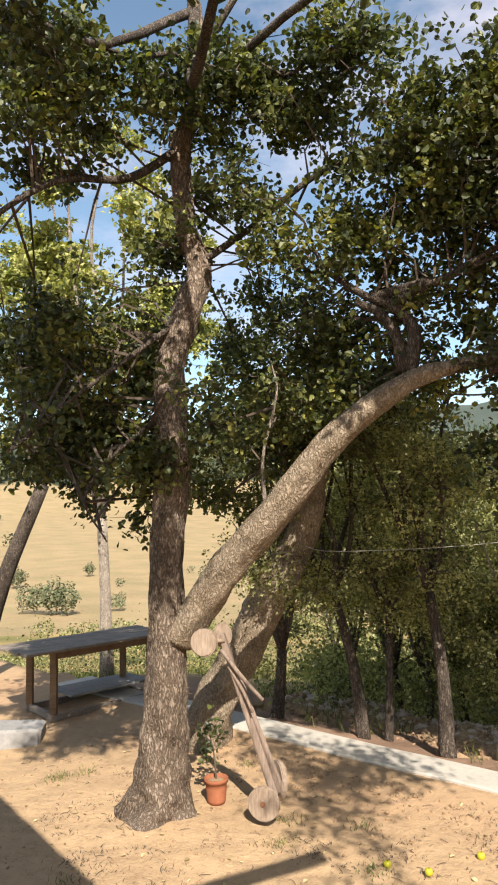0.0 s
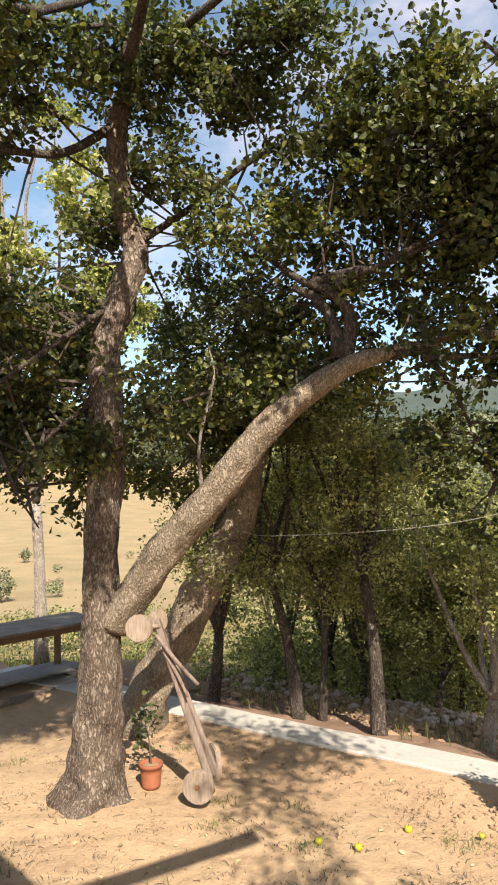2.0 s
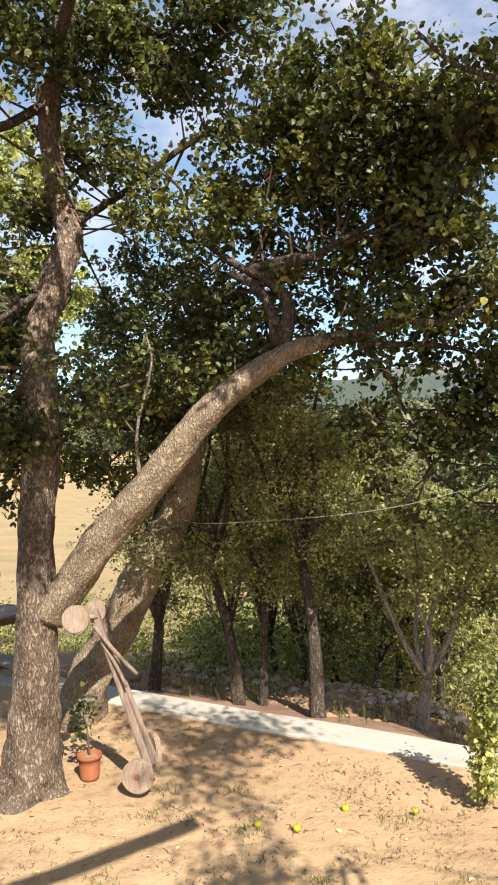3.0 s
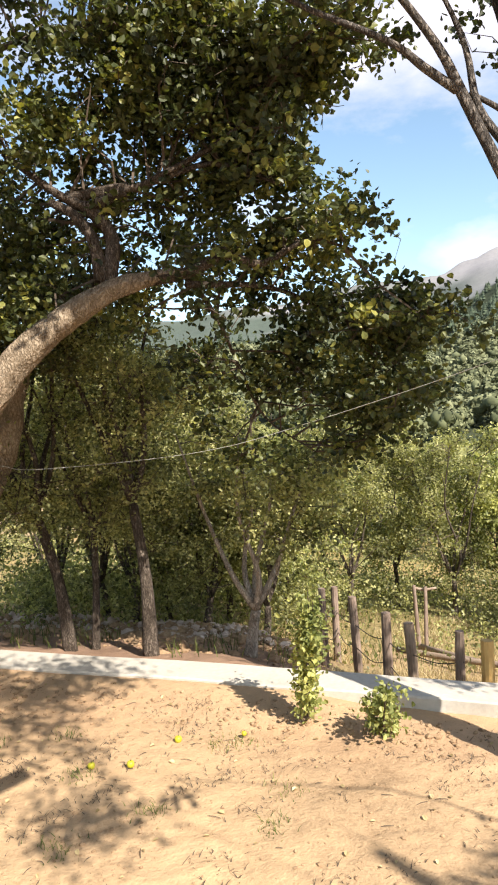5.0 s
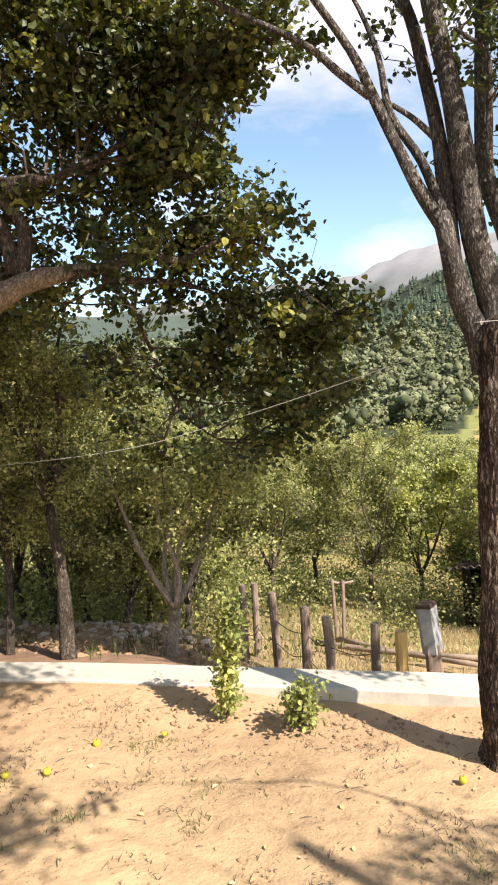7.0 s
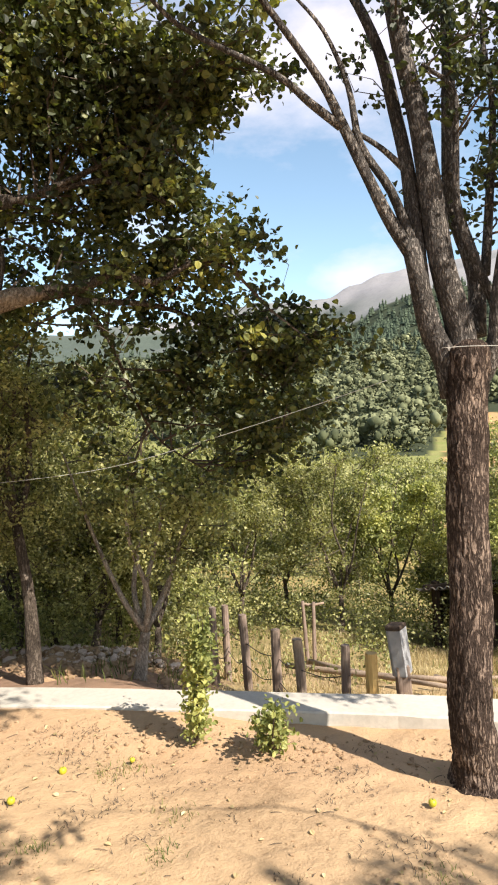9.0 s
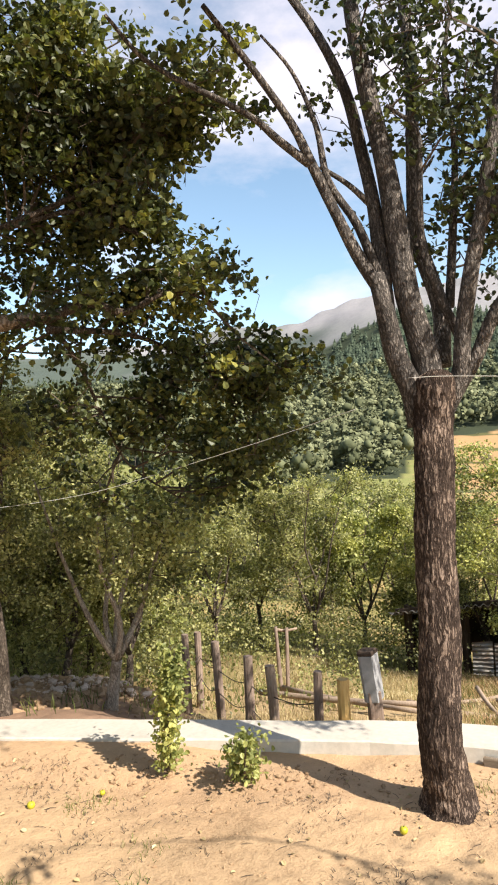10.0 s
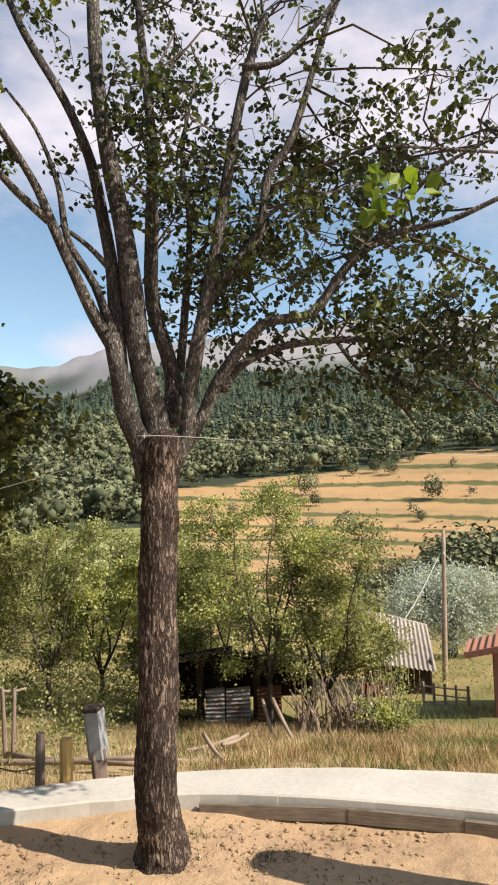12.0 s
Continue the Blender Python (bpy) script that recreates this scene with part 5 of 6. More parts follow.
# ---- sheds beyond the fence ----
def sheet(a, b, c, d, waves, depth, mat, name, parent, label=""):
    """A corrugated sheet with corners a, b (top) and d, c (bottom), ribs running from top to bottom."""
    a, b, c, d = [np.array(p, float) for p in (a, b, c, d)]
    nrm = np.cross(b - a, d - a)
    nrm /= np.linalg.norm(nrm)
    n = waves * 6
    u = np.arange(n + 1) / n
    off = (np.cos(u * waves * 2 * math.pi) * depth)[:, None] * nrm
    top, bot = a + (b - a) * u[:, None], d + (c - d) * u[:, None]
    t = nrm * 0.012
    v = np.concatenate([top + off, bot + off, top + off - t, bot + off - t])
    m = n + 1
    f = []
    for i in range(n):
        f += [[i, i + 1, m + i + 1, m + i], [2 * m + i, 3 * m + i, 3 * m + i + 1, 2 * m + i + 1], [i, 2 * m + i, 2 * m + i + 1, i + 1], [m + i, m + i + 1, 3 * m + i + 1, 3 * m + i]]
    return part(name, (v, f), mat, parent, label)


def make_low_shed():
    a, b = Vector((10.88, 10.62, -2.3)), Vector((13.23, 7.8, -2.45))
    z = min(land_at(a.x, a.y), land_at(b.x, b.y)) - 0.1
    along = Vector((b.x - a.x, b.y - a.y, 0))
    w = along.length
    ex = along.normalized()
    ey = Vector((-ex.y, ex.x, 0))
    top = Vector((12.18, 9.23, -0.8)).z
    o = Vector((a.x, a.y, 0))
    shed = thing("shed", (a.x, a.y, z), "low dark open-fronted timber shed with corrugated sheets", "shed")

    def pt(u, v, zz):
        p = o + ex * u + ey * v
        return (p.x, p.y, zz)
    low = Vector((11.45, 10.06, -1.16)).z
    for u in (0.05, w * 0.33, w * 0.66, w - 0.05):
        part("post", beam(pt(u, 0, z), pt(u, 0, low + 0.28), 0.13, 0.13, 0.01, 0.005, 3), "shed_wood", shed)
    n = 14
    for i in range(n):
        u = w * (i + 0.5) / n
        part("wall_board", beam(pt(u, 2.55 + 0.035 * (i % 2), z), pt(u, 2.55 + 0.035 * (i % 2), low - 0.58 + (top - low - 0.15) * (1 - abs(u / w * 2 - 1))), w / n + 0.05, 0.03, 0.004, 0.003, i, math.atan2(ex.y, ex.x)), "shed_wood", shed)
    for u in (0.0, w):
        part("side_wall", beam(pt(u, 1.3, z), pt(u, 1.3, low - 0.25), 0.05, 2.5, 0.004, 0, 1, math.atan2(ex.y, ex.x)), "shed_wood", shed)
    sheet(pt(-0.3, -0.5, low + 0.2), pt(w * 0.52, -0.5, top + 0.1), pt(w * 0.52, 2.8, top - 0.75), pt(-0.3, 2.8, low - 0.6), 14, 0.03, "iron", "roof_sheet", shed)
    sheet(pt(w * 0.5, -0.5, top + 0.1), pt(w + 0.3, -0.5, low + 0.15), pt(w + 0.3, 2.8, low - 0.6), pt(w * 0.5, 2.8, top - 0.75), 14, 0.03, "iron", "roof_sheet", shed)
    zb, zt = Vector((12.0, 9.29, -2.25)).z, Vector((12.01, 9.28, -1.59)).z
    for u0, u1, mat in ((0.36, 0.47, "iron"), (0.48, 0.62, "iron"), (0.66, 0.8, "rust")):
        sheet(pt(w * u0, -0.12, zt), pt(w * u0, -0.14, zb), pt(w * u1, -0.14, zb - 0.02), pt(w * u1, -0.12, zt + 0.03), 8, 0.02, mat, "front_sheet", shed, "weathered corrugated iron sheet")
    part("beam", beam(pt(-0.2, -0.1, low + 0.16), pt(w * 0.52, -0.1, top + 0.04), 0.1, 0.1, 0.01), "shed_wood", shed)


make_low_shed()


def make_barn():
    p = [Vector(q) for q in ((21.48, 11.14, -1.53), (22.43, 9.21, -2.08), (20.23, 8.0, -2.93), (19.26, 9.99, -2.69))]
    base = Vector((21.07, 8.59, -4.44))
    z = min(base.z, land_at(base.x, base.y)) - 0.1
    barn = thing("barn", (base.x, base.y, z), "small barn under a pale weathered corrugated roof", "barn")
    for k in range(4):
        u0, u1 = k / 4, (k + 1) / 4 + 0.005
        e = Vector((0, 0, 0.012 * (k % 2)))
        q = [p[0].lerp(p[3], u0) + e, p[1].lerp(p[2], u0) + e, p[1].lerp(p[2], u1), p[0].lerp(p[3], u1)]
        sheet(q[0], q[1], q[2], q[3], 16, 0.03, "roof_sheet", "roof_sheet", barn)
    back = p[0] - (p[3] - p[0]) * 1.0
    back2 = p[1] - (p[2] - p[1]) * 1.0
    back.z, back2.z = p[3].z, p[2].z
    sheet(p[0] + Vector((0, 0, 0.02)), back, back2, p[1] + Vector((0, 0, 0.02)), 12, 0.03, "roof_sheet", "roof_sheet", barn)
    f1, f2 = p[3].lerp(p[2], 0.03), p[3].lerp(p[2], 0.93)
    for k in range(12):
        c = f1.lerp(f2, (k + 0.5) / 12) + (p[0] - p[3]) * 0.14
        part("wall_board", beam((c.x, c.y, z), (c.x, c.y, p[2].z + 0.1), (f2 - f1).length / 12 - 0.015, 0.04, 0.004, 0.002, k, math.atan2(f2.y - f1.y, f2.x - f1.x)), "shed_wood", barn)
    c1, c2 = f2 + (p[0] - p[3]) * 0.14, p[1].lerp(p[0], 0.07)
    m = (c1 + c2) / 2
    part("side_wall", beam((m.x, m.y, z), (m.x, m.y, p[2].z + 0.25), (c2 - c1).length, 0.05, 0.004, 0, 1, math.atan2(c2.y - c1.y, c2.x - c1.x)), "shed_wood", barn)


make_barn()


def make_yard_sheets():
    a = [(12.19, 6.44, -1.52), (12.5, 5.88, -1.45), (12.4, 5.84, -1.71), (12.09, 6.4, -1.79)]
    t = thing("corrugated_sheet", a[3], "pale blue-grey corrugated sheet propped against the stick fence", "metal sheet")
    sheet(*a, 9, 0.015, "zinc", "panel", t)
    a = [(13.04, 6.56, -1.36), (13.31, 6.06, -1.29), (13.21, 6.03, -1.65), (12.95, 6.52, -1.69)]
    t = thing("corrugated_sheet", a[3], "rust-red corrugated sheet propped behind the stick fence", "metal sheet")
    sheet(*a, 7, 0.015, "rust", "panel", t)


make_yard_sheets()


def make_red_shed():
    c = Vector((16.51, 5.15, -3.11))
    z = min(c.z, land_at(c.x, c.y))
    ang = radians(-74)
    ex, ey = Vector((math.cos(ang), math.sin(ang), 0)), Vector((-math.sin(ang), math.cos(ang), 0))
    zt = Vector((16.52, 5.11, -1.23)).z
    shed = thing("red_shed", (c.x, c.y, z), "small shed with red-brown boarded walls and red roof edge", "shed")
    o = Vector((c.x, c.y, 0)) + ex * 0.1
    for k in range(10):
        q = o + ex * (0.15 + 0.3 * k)
        part("wall_board", beam((q.x, q.y, z - 0.3), (q.x, q.y, zt + 0.05 * k), 0.285, 0.035, 0.004, 0.002, k, ang), "red_wood", shed)
        q = o + ey * (0.17 + 0.3 * k)
        part("wall_board", beam((q.x, q.y, z - 0.3), (q.x, q.y, zt), 0.285, 0.035, 0.004, 0.002, k, ang + radians(90)), "red_wood", shed)
    e = o - ex * 0.6 - ey * 0.3
    q0, q1 = e + Vector((0, 0, zt - 0.02)), e + ex * 2.6 + Vector((0, 0, zt + 0.62))
    sheet(q0, q1, q1 + ey * 1.5, q0 + ey * 1.5, 16, 0.025, "roof_tile", "roof_sheet", shed)
    part("fascia", beam(q0 - Vector((0, 0, 0.06)), q1 - Vector((0, 0, 0.06)), 0.14, 0.04, 0.005, 0, 1, radians(90)), "red_wood", shed)


make_red_shed()


def make_utility_pole():
    b, t = Vector((23.54, 9.16, -4.78)), Vector((23.61, 8.98, 0.99))
    z = min(b.z, land_at(b.x, b.y)) - 0.1
    pole = thing("utility_pole", (b.x, b.y, z), "grey wooden utility pole with guy wires", "utility pole")
    part("shaft", tube([(b.x, b.y, z), tuple((b + t) / 2), tuple(t)], [0.1, 0.085, 0.065], 10, 3, 0.03, 1), "wood_old", pole, smooth=True)
    part("guy_wire", tube([(23.56, 9.11, 0.21), (22.36, 9.36, -1.0), (21.39, 9.56, -1.79)], [0.018] * 3, 5, 3), "rope", pole)
    part("guy_wire", tube([(23.61, 8.98, 0.21), (25.64, 9.29, -0.61), (27.7, 9.49, -1.62)], [0.018] * 3, 5, 3), "rope", pole)
    for k in range(2):
        at = np.array((23.51, 8.97, 0.13)) + [0.09 * k, 0, 0.25 * k]
        v, f = lathe([(0.02, 0), (0.05, 0.03), (0.05, 0.07), (0.03, 0.09), (0.045, 0.12), (0.02, 0.15)], 10)
        part("insulator", (v + at, f), "zinc", pole)


make_utility_pole()


def make_hurdle():
    a, b = Vector((18.69, 7.77, -3.78)), Vector((18.21, 6.32, -3.57))
    f = thing("hurdle_fence", (a.x, a.y, a.z), "grey paling hurdle fence of rails and stakes", "fence")
    for k in range(5):
        q = a.lerp(b, k / 4)
        part("stake", beam((q.x, q.y, q.z - 0.3), (q.x, q.y, q.z + 0.95), 0.06, 0.06, 0.006, 0.004, k), "wood_old", f)
    for zz in (0.2, 0.42, 0.64, 0.84):
        part("rail", beam(a + Vector((0, -0.05, zz)), b + Vector((0, -0.05, zz)), 0.06, 0.03, 0.005, 0.004, 3), "wood_old", f)


make_hurdle()


def make_far_house():
    c = Vector(sight(71.8, -6.9, 110))
    h = thing("house", tuple(c), "distant grey house with a pale roof among trees", "house")
    part("wall", box((7, 6, 4.0), (c.x, c.y, c.z + 1.0), (0, 0, -60), 0.05), "plaster", h)
    v = [(-4, -3.5, 3.0), (4, -3.5, 3.0), (4, 3.5, 3.0), (-4, 3.5, 3.0), (-4, 0, 4.6), (4, 0, 4.6)]
    rot = pose(c.x, c.y, c.z, 0, 0, -60)
    part("roof", (np.array([(rot @ Vector(p))[:] for p in v]), [[0, 1, 5, 4], [2, 3, 4, 5], [1, 2, 5], [3, 0, 4], [3, 2, 1, 0]]), "zinc", h)
    for k in range(3):
        bm = box((0.9, 0.1, 1.1), (-2.2 + 2.2 * k, -3.02, 1.6), (0, 0, 0), 0.01)
        bm.transform(rot)
        part("window", bm, "glass_dark", h)


make_far_house()


# ---- the viewer's own house, behind; its eaves shade the corner of the yard ----
def make_house():
    h = thing("house", (-3.5, -1.0, 0.0), "plastered house with wide tiled eaves beside the yard", "house")
    a, b = Vector((-3.2, 4.22, 4.0)), Vector((0.28, 0.16, 4.0))
    n = Vector((-0.76, -0.65, 0))
    along = (b - a).normalized()
    c, d = b + n * 7, a + n * 7
    up = Vector((0, 0, 1.6))
    r1, r2 = a + n * 3.5 + up, b + n * 3.5 + up
    t = Vector((0, 0, 0.12))
    v = [a, b, r2, r1, c, d]
    v = [tuple(p) for p in v] + [tuple(p - t) for p in v]
    f = [[0, 1, 2, 3], [3, 2, 4, 5], [6, 9, 8, 7], [9, 11, 10, 8], [0, 6, 7, 1], [1, 7, 8, 2], [2, 8, 10, 4], [4, 10, 11, 5], [5, 11, 9, 3], [3, 9, 6, 0]]
    part("roof", (np.array(v), f), "roof_tile", h)
    # unseen beam, added to throw the slanting shadow line on the yard
    part("shadow_beam", beam((0.3, 0.16, 3.98), (1.62, 0.87, 3.98), 0.1, 0.1), "wood_brown", h)
    mid = (a + b + c + d) / 4
    part("wall", box(((b - a).length - 1.4, 5.4, 3.95), (mid.x, mid.y, 1.92), (0, 0, math.degrees(math.atan2(along.y, along.x))), 0.02), "plaster", h)


make_house()


# ---- ground cover ----
def conifers(x, y, h, seed):
    rng = np.random.default_rng(seed)
    n = len(x)
    z = land(x, y)
    vs, fs, k = [], [], 0
    tiers, sides = 6, 8
    ang = np.arange(sides) * 2 * math.pi / sides
    for t in range(tiers):
        zb, zt = 0.1 + 0.135 * t, 0.1 + 0.135 * t + 0.27
        r = 0.25 * (1 - 0.8 * (t / tiers) ** 1.4)
        jit = rng.uniform(0.45, 1.4, (n, sides))
        ring = np.stack([x[:, None] + np.cos(ang + t) * r * h[:, None] * jit, y[:, None] + np.sin(ang + t) * r * h[:, None] * jit, (z + zb * h)[:, None] + rng.uniform(-0.03, 0.03, (n, sides)) * h[:, None]], -1)
        tip = np.stack([x, y, z + zt * h], -1)[:, None]
        vs.append(np.concatenate([ring, tip], 1).reshape(-1, 3))
        base = (np.arange(n) * (sides + 1))[:, None, None] + k
        i = np.arange(sides)
        tri = np.stack([i, (i + 1) % sides, np.full(sides, sides)], -1)[None]
        fs.append((base + tri).reshape(-1, 3))
        k += n * (sides + 1)
    return np.concatenate(vs), np.concatenate(fs)


def round_trees(x, y, h, w, seed, per=70, leaf=0.16):
    rng = np.random.default_rng(seed)
    n = len(x)
    z = land(x, y)
    d = rng.normal(0, 1, (n, per, 3))
    d /= np.linalg.norm(d, axis=2)[:, :, None]
    d *= rng.uniform(0.55, 1.0, (n, per, 1)) * (1 + 0.25 * np.sin(d[:, :, :1] * 5 + rng.uniform(0, 6, (n, 1, 1))))
    c = np.stack([x, y, z + h * 0.55], -1)[:, None] + d * np.stack([w, w, h * 0.47], -1)[:, None]
    s = np.repeat(h * leaf, per)
    v, f = leaves(c.reshape(-1, 3), 1.0, seed, 0.1, 0.95, 0.4, d.reshape(-1, 3) * 1.3, True)
    v = v.reshape(-1, 4, 3)
    ctr = c.reshape(-1, 1, 3)
    return ((v - ctr) * s[:, None, None] + ctr).reshape(-1, 3), f


def sight_az(x, y):
    return np.degrees(np.arctan2(x - CX, y - CY))


def scatter(n, seed, az, d):
    rng = np.random.default_rng(seed)
    a, r = np.radians(rng.uniform(*az, n)), np.sqrt(rng.uniform(d[0] ** 2, d[1] ** 2, n))
    return CX + r * np.sin(a), CY + r * np.cos(a), rng


def make_ground_cover():
    # dry grass beyond the walkway
    x, y, rng = scatter(60000, 1, (24, 75), (6.3, 15))
    s = past_path(x, y)
    keep = (s > 0.12) & (wobble(x, y, 1.1, 41) + rng.uniform(-0.4, 0.4, len(x)) > 0.18)
    x, y = x[keep], y[keep]
    solo("dry_grass", blades(np.column_stack([x, y, land(x, y)]), 0.13, 2, 0.004, 0.8), "straw", "tall dry straw-coloured grass beyond the walkway", "grass", kind="stuff")
    x, y, rng = scatter(26000, 3, (-25, 75), (7.5, 26))
    s = past_path(x, y)
    keep = (s > 0.5) & (wobble(x, y, 2.2, 42) > 0.0)
    x, y = x[keep], y[keep]
    solo("green_grass", blades(np.column_stack([x, y, land(x, y)]), 0.2, 4, 0.006, 0.6), "grass", "green grass and weeds under the orchard trees", "grass", kind="stuff")
    # weeds, low bushes under the orchard
    x, y, rng = scatter(1700, 5, (-22, 72), (8.6, 30))
    keep = (past_path(x, y) > 1.8) & (wobble(x, y, 3, 43) > np.where(sight_az(x, y) < 24, -0.35, 0.1)) & ((sight_az(x, y) < 42) | (np.hypot(x - CX, y - CY) > 19))
    x, y = x[keep], y[keep]
    tall = rng.uniform(0.12, 0.38, len(x)) * np.where(np.hypot(x - CX, y - CY) > 12.5, 1.7, 1.0)
    c = np.column_stack([x, y, land(x, y) + tall])
    at = np.repeat(c, 40, axis=0) + rng.normal(0, 0.7, (len(c) * 40, 3)) * np.repeat(tall, 40)[:, None]
    solo("undergrowth", leaves(at, 0.06, 6, plain=True), "leaf_orchard", "low leafy weeds and suckers under the trees", "undergrowth", kind="stuff")
    x, y, rng = scatter(300, 35, (1, 25), (10.2, 17))
    keep = wobble(x, y, 2, 48) > -0.4
    x, y = x[keep], y[keep]
    tall = rng.uniform(0.4, 0.75, len(x))
    c = np.column_stack([x, y, land(x, y) + tall * 0.9])
    at = np.repeat(c, 90, axis=0) + rng.normal(0, 0.55, (len(c) * 90, 3)) * np.repeat(tall, 90)[:, None] * [0.8, 0.8, 1]
    x, y, rng = scatter(190, 37, (24, 48), (13, 23))
    tall = rng.uniform(0.35, 0.7, len(x))
    c = np.column_stack([x, y, land(x, y) + tall * 0.9])
    at = np.concatenate([at, np.repeat(c, 90, axis=0) + rng.normal(0, 0.55, (len(c) * 90, 3)) * np.repeat(tall, 90)[:, None]])
    solo("thicket", leaves(at, 0.065, 36, plain=True), "leaf_orchard", "dense leafy thicket of suckers below the orchard trees", "undergrowth", kind="stuff")
    # rank weeds, some green and some gone to seed, below the walkway
    x, y, rng = scatter(300, 25, (48, 74), (8.0, 13.5))
    keep = past_path(x, y) > 1.2
    x, y = x[keep], y[keep]
    dead = wobble(x, y, 1.6, 46) + rng.uniform(-0.9, 0.9, len(x)) > -0.3
    at = np.repeat(np.column_stack([x, y, land(x, y)]), 70, axis=0) + rng.normal(0, 0.2, (len(x) * 70, 3)) * [1, 1, 0]
    at[:, 2] = land(at[:, 0], at[:, 1])
    dead = np.repeat(dead, 70)
    solo("dead_weeds", blades(at[dead], 0.19, 26, 0.005, 0.6), "rustweed", "red-brown seeded weeds in the dry grass", "weeds", kind="stuff")
    solo("green_weeds", blades(at[~dead], 0.15, 27, 0.006, 0.7), "grass", "fresh green weeds in the dry grass", "weeds", kind="stuff")
    # tufts, clods and twigs on the yard
    x, y, rng = scatter(44, 7, (-20, 62), (3.4, 7.5))
    keep = past_path(x, y) < -0.9
    x, y = x[keep], y[keep]
    c = np.column_stack([x, y, land(x, y)])
    at = np.repeat(c, 60, axis=0) + rng.normal(0, 0.07, (len(c) * 60, 3)) * [1, 1, 0]
    solo("grass_tufts", blades(at, 0.045, 8, 0.003, 1.2), "grass", "sparse low grass tufts on the bare yard", "grass", kind="stuff")
    x, y, rng = scatter(24000, 9, (-24, 68), (3.2, 8.5))
    s = past_path(x, y)
    near_edge = np.exp(-((s + 0.95) / 0.35) ** 2)
    keep = (s < -0.62) & (rng.uniform(0, 1, len(x)) < 0.2 + 0.5 * near_edge + 0.5 * (wobble(x, y, 0.9, 44) > 0.35))
    x, y = x[keep], y[keep]
    size = 0.003 + (0.014 + 0.014 * near_edge[keep]) * rng.uniform(0, 1, len(x)) ** 4
    solo("soil_clods", stones(np.column_stack([x, y, land(x, y) + size * 0.2]), size, 10), "clod", "loose clods and pebbles of pale soil", "soil", kind="stuff")
    x, y, rng = scatter(320, 11, (-22, 66), (3.4, 8.0))
    keep = past_path(x, y) < -0.7
    x, y = x[keep], y[keep]
    z = land(x, y)
    geos = []
    for k in range(len(x)):
        a, l = rng.uniform(0, 6.28), rng.uniform(0.012, 0.05)
        dx, dy = l * math.cos(a), l * math.sin(a)
        geos.append(tube([(x[k] - dx, y[k] - dy, z[k] + 0.006), (x[k] + rng.normal(0, 0.01), y[k], z[k] + 0.012), (x[k] + dx, y[k] + dy, z[k] + 0.006)], [0.002, 0.0025, 0.0015], 4, 2))
    solo("fallen_twigs", join(*geos), "twig", "small dry twigs scattered on the yard", "twigs", kind="stuff")
    x, y, rng = scatter(420, 13, (-22, 66), (3.4, 8.0))
    keep = past_path(x, y) < -0.7
    x, y = x[keep], y[keep]
    solo("fallen_leaves", leaves(np.column_stack([x, y, land(x, y) + 0.012]), 0.035, 14, 0.0, 0.7, 4.0), "straw", "dry fallen leaves on the yard", "leaves", kind="stuff")
    x, y, rng = scatter(210, 31, (-20, 66), (3.3, 7.6))
    keep = past_path(x, y) < -0.8
    x, y = x[keep], y[keep]
    at = np.repeat(np.column_stack([x, y, 0 * x]), 26, axis=0) + rng.normal(0, 0.06, (len(x) * 26, 3)) * [1.4, 1, 0]
    at[:, 2] = land(at[:, 0], at[:, 1]) + 0.002
    solo("dry_litter", blades(at, 0.022, 32, 0.0035, 2.6), "twig", "dark dry stalks and litter lying on the yard", "litter", kind="stuff")
    # bank of rubble behind the walkway
    rng = np.random.default_rng(15)
    n = 6000
    u = rng.uniform(0, 1, n)
    a, b = np.array([-0.6, 9.9]), np.array([3.3, 6.75])
    off = np.where(rng.uniform(0, 1, n) < 0.7, 1 - rng.uniform(0, 1, n) ** 1.6 * 0.5, rng.uniform(0, 1, n))
    p = a + (b - a) * u[:, None] + np.array([0.63, 0.78]) * (off * 1.9 - 0.1)[:, None]
    size = 0.012 + 0.07 * rng.uniform(0, 1, n) ** 6
    z = land(p[:, 0], p[:, 1]) + 0.09 * np.clip(off * 1.6 - 0.6, 0, 1) + rng.uniform(-0.02, 0.05, n) + 0.06 * wobble(p[:, 0], p[:, 1], 0.8, 47)
    st = (rng.uniform(0, 1, n) < 0.28) & (off > 0.6)
    v = np.column_stack([p, z])
    solo("rubble_bank", stones(v[st], size[st], 16, 0.75), "stone", "bank of pale rubble stones behind the walkway", "rubble", kind="stuff")
    solo("earth_bank", stones(v[~st] - [0, 0, 0.03], size[~st] * 1.2, 17, 0.7), "clod", "loose brown earth thrown up with the rubble", "soil", kind="stuff")


make_ground_cover()


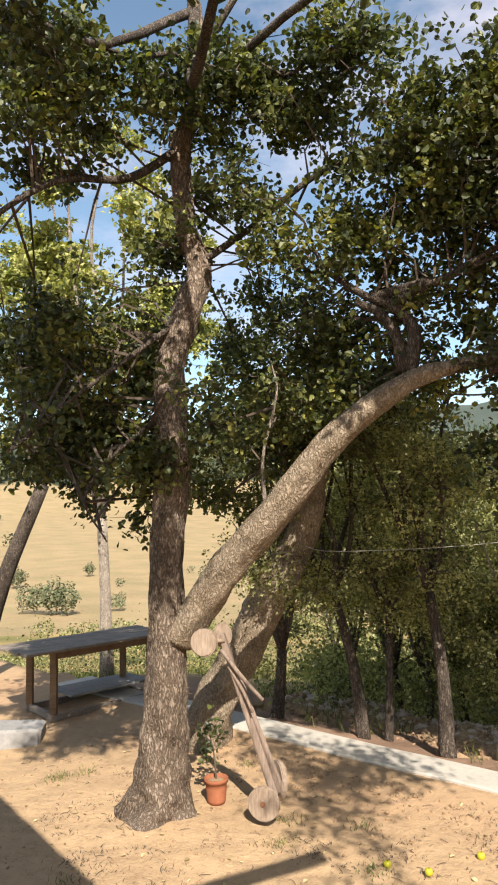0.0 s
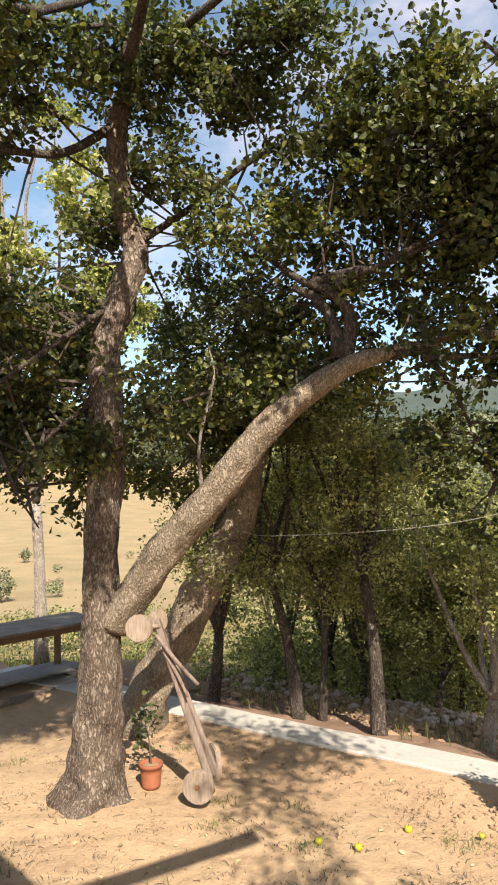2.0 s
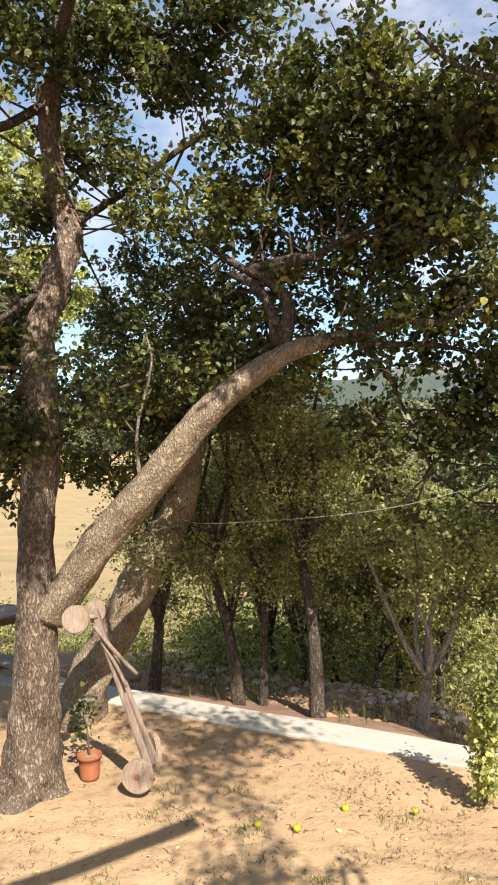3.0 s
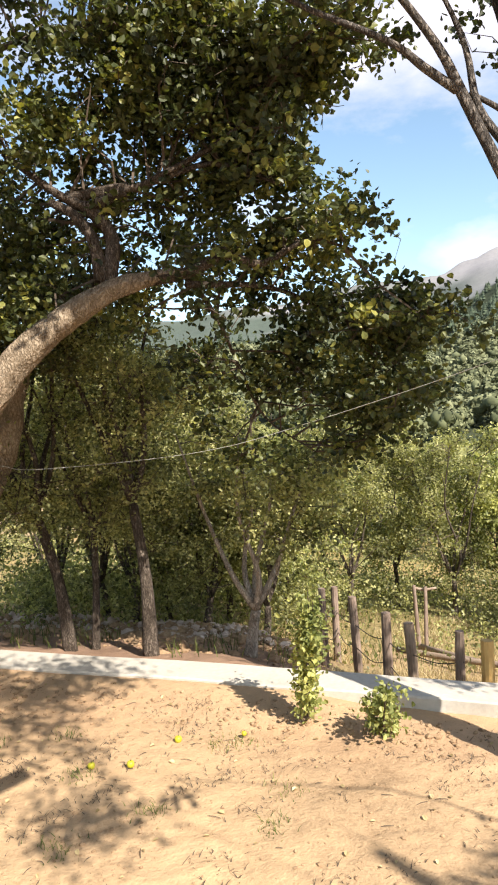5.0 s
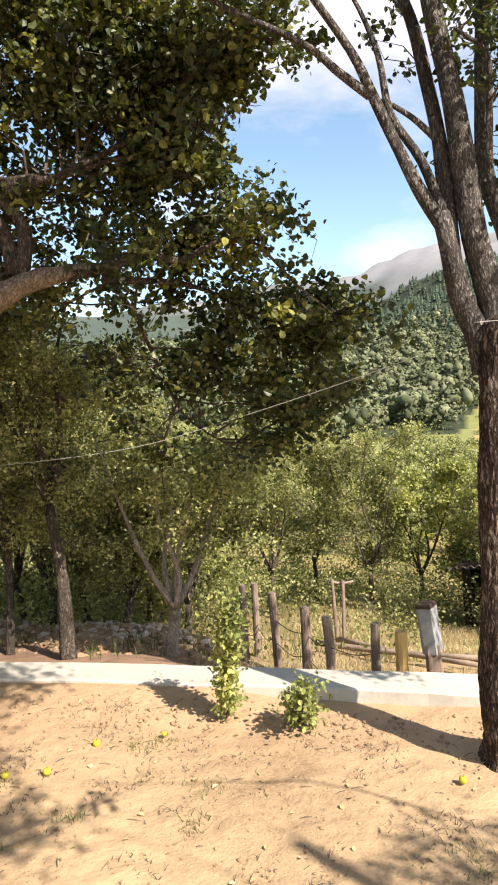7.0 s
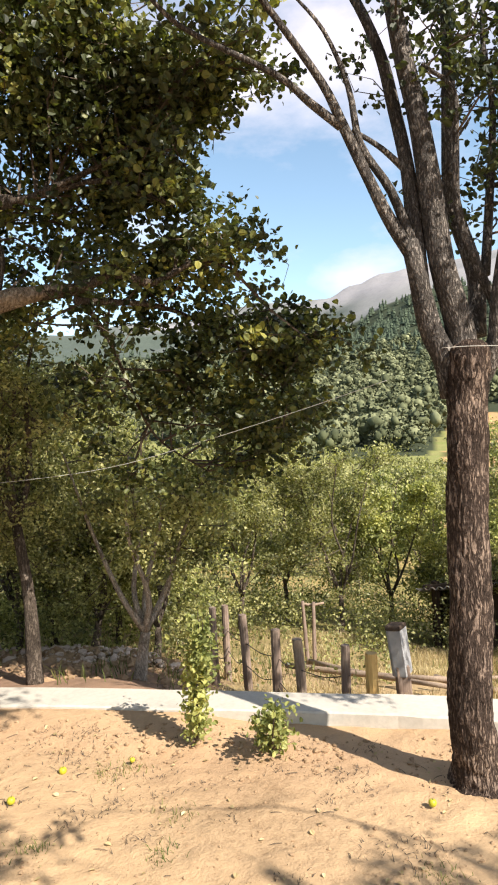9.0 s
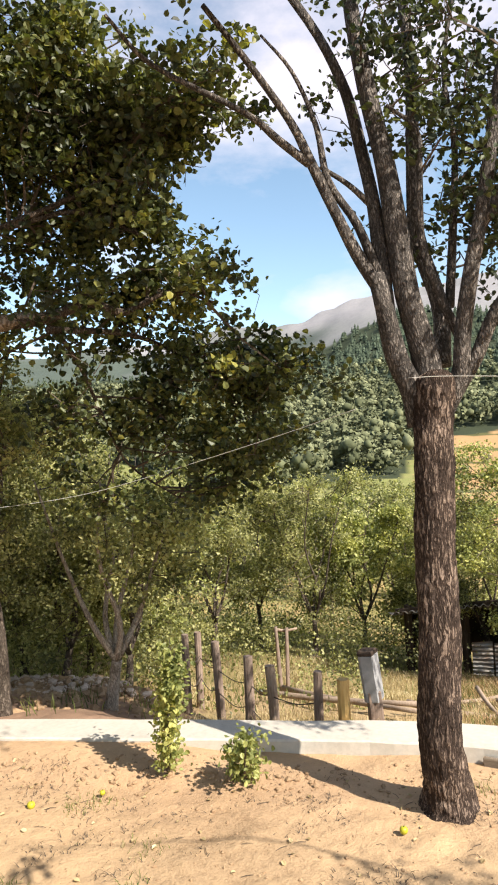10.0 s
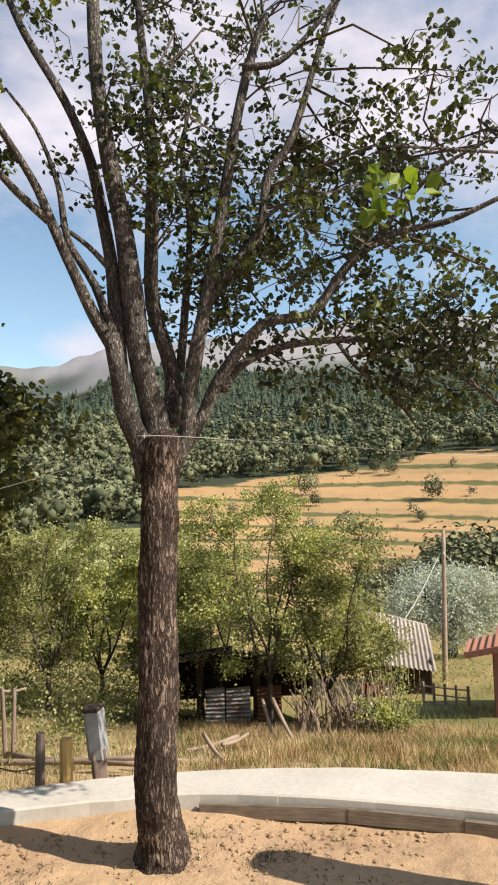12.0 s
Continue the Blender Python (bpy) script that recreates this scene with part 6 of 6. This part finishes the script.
# ---- far woods, hedges and field trees ----
def make_far_woods():
    x, y, rng = scatter(7500, 51, (-30, 78), (300, 1150))
    r, az, el = field_parts(x, y)
    keep = wooded(x, y) & (rng.uniform(0, 1, len(x)) < np.clip(420 / r, 0.3, 0.85))
    x, y, r, az, el = x[keep], y[keep], r[keep], az[keep], el[keep]
    fir = (wobble(x, y, 130, 52) + (el - 3.6) * 0.3 + rng.uniform(-0.35, 0.35, len(x))) > 0.55
    h = rng.uniform(15, 30, len(x))
    solo("conifer_forest", conifers(x[fir], y[fir], h[fir] * 0.95, 53), "conifer", "dark conifer forest on the far hillside", "forest", kind="stuff")
    b = ~fir
    hb, wb = h[b] * 0.9, h[b] * 0.34
    lobe = np.repeat(np.arange(b.sum()), 3)
    off = rng.normal(0, 1, (len(lobe), 3)) * np.column_stack([wb, wb, hb * 0.3])[lobe] * [0.5, 0.5, 0.45]
    mid = np.column_stack([x[b], y[b], land(x[b], y[b]) + hb * 0.58])[lobe] + off
    lobes = stones(mid, wb[lobe] * rng.uniform(0.34, 0.52, len(lobe)), 54, 1.0)
    cards = round_trees(x[b], y[b], hb, wb, 55, 85, 0.13)
    solo("broadleaf_forest", join(lobes, cards), "woodland", "mixed green broadleaf forest on the far hillside", "forest", kind="stuff", smooth=True)
    # distant ridge woods
    x, y, rng = scatter(2200, 55, (15, 78), (1150, 1900))
    keep = wooded(x, y)
    x, y = x[keep], y[keep]
    solo("ridge_forest", conifers(x, y, rng.uniform(14, 26, len(x)), 56), "conifer", "dark forest along the distant ridge", "forest", kind="stuff")
    # hedges along the terraces and single bushes in the stubble
    x, y, rng = scatter(9000, 57, (-30, 76), (110, 640))
    r, az, el = field_parts(x, y)
    band = el * 0.8 + 0.35 * wobble(x, y, 190, 24) + 0.03 * az
    edge = (np.abs(band - np.round(band)) < 0.10) & (az > 20)
    keep = ~wooded(x, y) & ((edge & (rng.uniform(0, 1, len(x)) < 0.2)) | (rng.uniform(0, 1, len(x)) < 0.012)) & ((az > 44) | (az < 14))
    x, y, r = x[keep], y[keep], r[keep]
    h = rng.uniform(0.8, 2.6, len(x)) + 5.5 * (rng.uniform(0, 1, len(x)) > 0.93)
    solo("hedge_bushes", round_trees(x, y, h, h * 0.55, 58, 70, 0.17), "woodland", "hedge bushes along the stubble field terraces", "hedge", kind="stuff")
    # scrub and woods on the near valley side
    x, y, rng = scatter(1300, 59, (12, 47), (32, 330))
    h = rng.uniform(3.5, 7.0, len(x))
    keep = wobble(x, y, 40, 60) > -0.35
    x, y, h = x[keep], y[keep], h[keep]
    solo("valley_scrub", round_trees(x, y, h, h * 0.42, 61, 54, 0.155), "leaf_orchard", "scrub and small trees on the valley side", "scrub", kind="stuff")
    x, y, rng = scatter(130, 62, (61, 77), (60, 110))
    h = rng.uniform(3, 5.5, len(x)) + np.where(sight_az(x, y) > 68, 3.5, 0)
    solo("valley_trees", round_trees(x, y, h, h * 0.42, 63, 300, 0.075), "woodland", "dark trees below the stubble fields", "trees", kind="stuff")
    x, y, rng = scatter(160, 64, (-30, 12), (26, 90))
    h = rng.uniform(1.0, 2.6, len(x))
    keep = wobble(x, y, 14, 65) > 0.1
    x, y, h = x[keep], y[keep], h[keep]
    solo("field_scrub", round_trees(x, y, h, h * 0.7, 66, 240, 0.1), "leaf_orchard", "low scrub at the edge of the pale field", "scrub", kind="stuff")


make_far_woods()


def field_spot(az, el):
    """Where the far ground is seen at this bearing and height angle."""
    r = np.exp(np.linspace(math.log(120), math.log(900), 400))
    a = radians(az)
    x, y = CX + r * math.sin(a), CY + r * math.cos(a)
    e = np.degrees(np.arctan2(land(x, y) - 2.55, r))
    k = int(np.argmax(e >= el))
    return float(x[k]), float(y[k]), float(r[k])


def make_field_bushes():
    """Single bushes and small trees out in the fields: bearing, height angle of the foot, height in degrees."""
    rows = [(-20.5, -7.2, 2.3), (-19.0, -7.4, 2.8), (-17.8, -7.5, 2.5), (-13.8, -7.4, 1.5), (-21.5, -5.2, 1.6), (-16.0, -4.6, 1.1), (-6.5, -5.6, 1.5)]
    rows += [(57.1, -0.7, 2.1), (60.2, -4.3, 2.3), (67.3, -1.3, 2.0), (62.7, 1.0, 1.2), (64.0, 0.8, 1.3), (60.9, 0.8, 1.1), (50.8, -2.0, 1.0), (57.8, -1.6, 1.2), (57.3, -4.2, 1.7), (66.2, -3.0, 1.0), (64.4, 1.8, 0.8), (65.6, 1.8, 0.8)]
    for k, (az, el, deg) in enumerate(rows):
        x, y, r = field_spot(az, el)
        h = r * radians(deg)
        bush = thing("bush", (x, y, land_at(x, y)), "rounded green bush standing alone in a stubble field", "bush", "field bushes")
        tagged(part("foliage", round_trees(np.array([x]), np.array([y]), np.array([h]), np.array([h * 0.5]), 400 + k, 700, 0.075), "woodland", bush), kind="stuff")


make_field_bushes()


def make_willow():
    tree = thing("tree", sight(68.5, -10, 36), "silvery grey-green willow beyond the barn", "tree")
    x, y, z = tree.location
    z = land_at(x, y)
    limbs = [[(x, y, z - 0.2), (x + 0.1, y, z + 1.5), (x + 0.6, y, z + 3.4)], [(x, y, z + 1.0), (x - 1.0, y + 0.4, z + 2.4), (x - 1.8, y + 0.5, z + 3.2)]]
    part("trunk", tube(limbs[0], [0.3, 0.22, 0.1], 10, 4, 0.08, 3), "bark_orchard", tree, smooth=True)
    part("limb", tube(limbs[1], [0.18, 0.12, 0.06], 8, 4, 0.08, 4), "bark_orchard", tree, smooth=True)
    lumps = [(sight(67.8, -8.2, 36), (1.9, 1.9, 1.3), 1.0), (sight(70.5, -8.8, 36), (2.0, 1.9, 1.4), 1.0), (sight(65.5, -9.6, 35), (1.2, 1.2, 1.1), 0.5), (sight(69, -10.5, 35.5), (2.2, 2.0, 1.4), 1.0)]
    grow_crown("crown", tree, lumps, 420, 60, 0.15, "leaf_silver", limbs, 71, spread=0.42, broad=0.45, reach=6, plain=True)


make_willow()
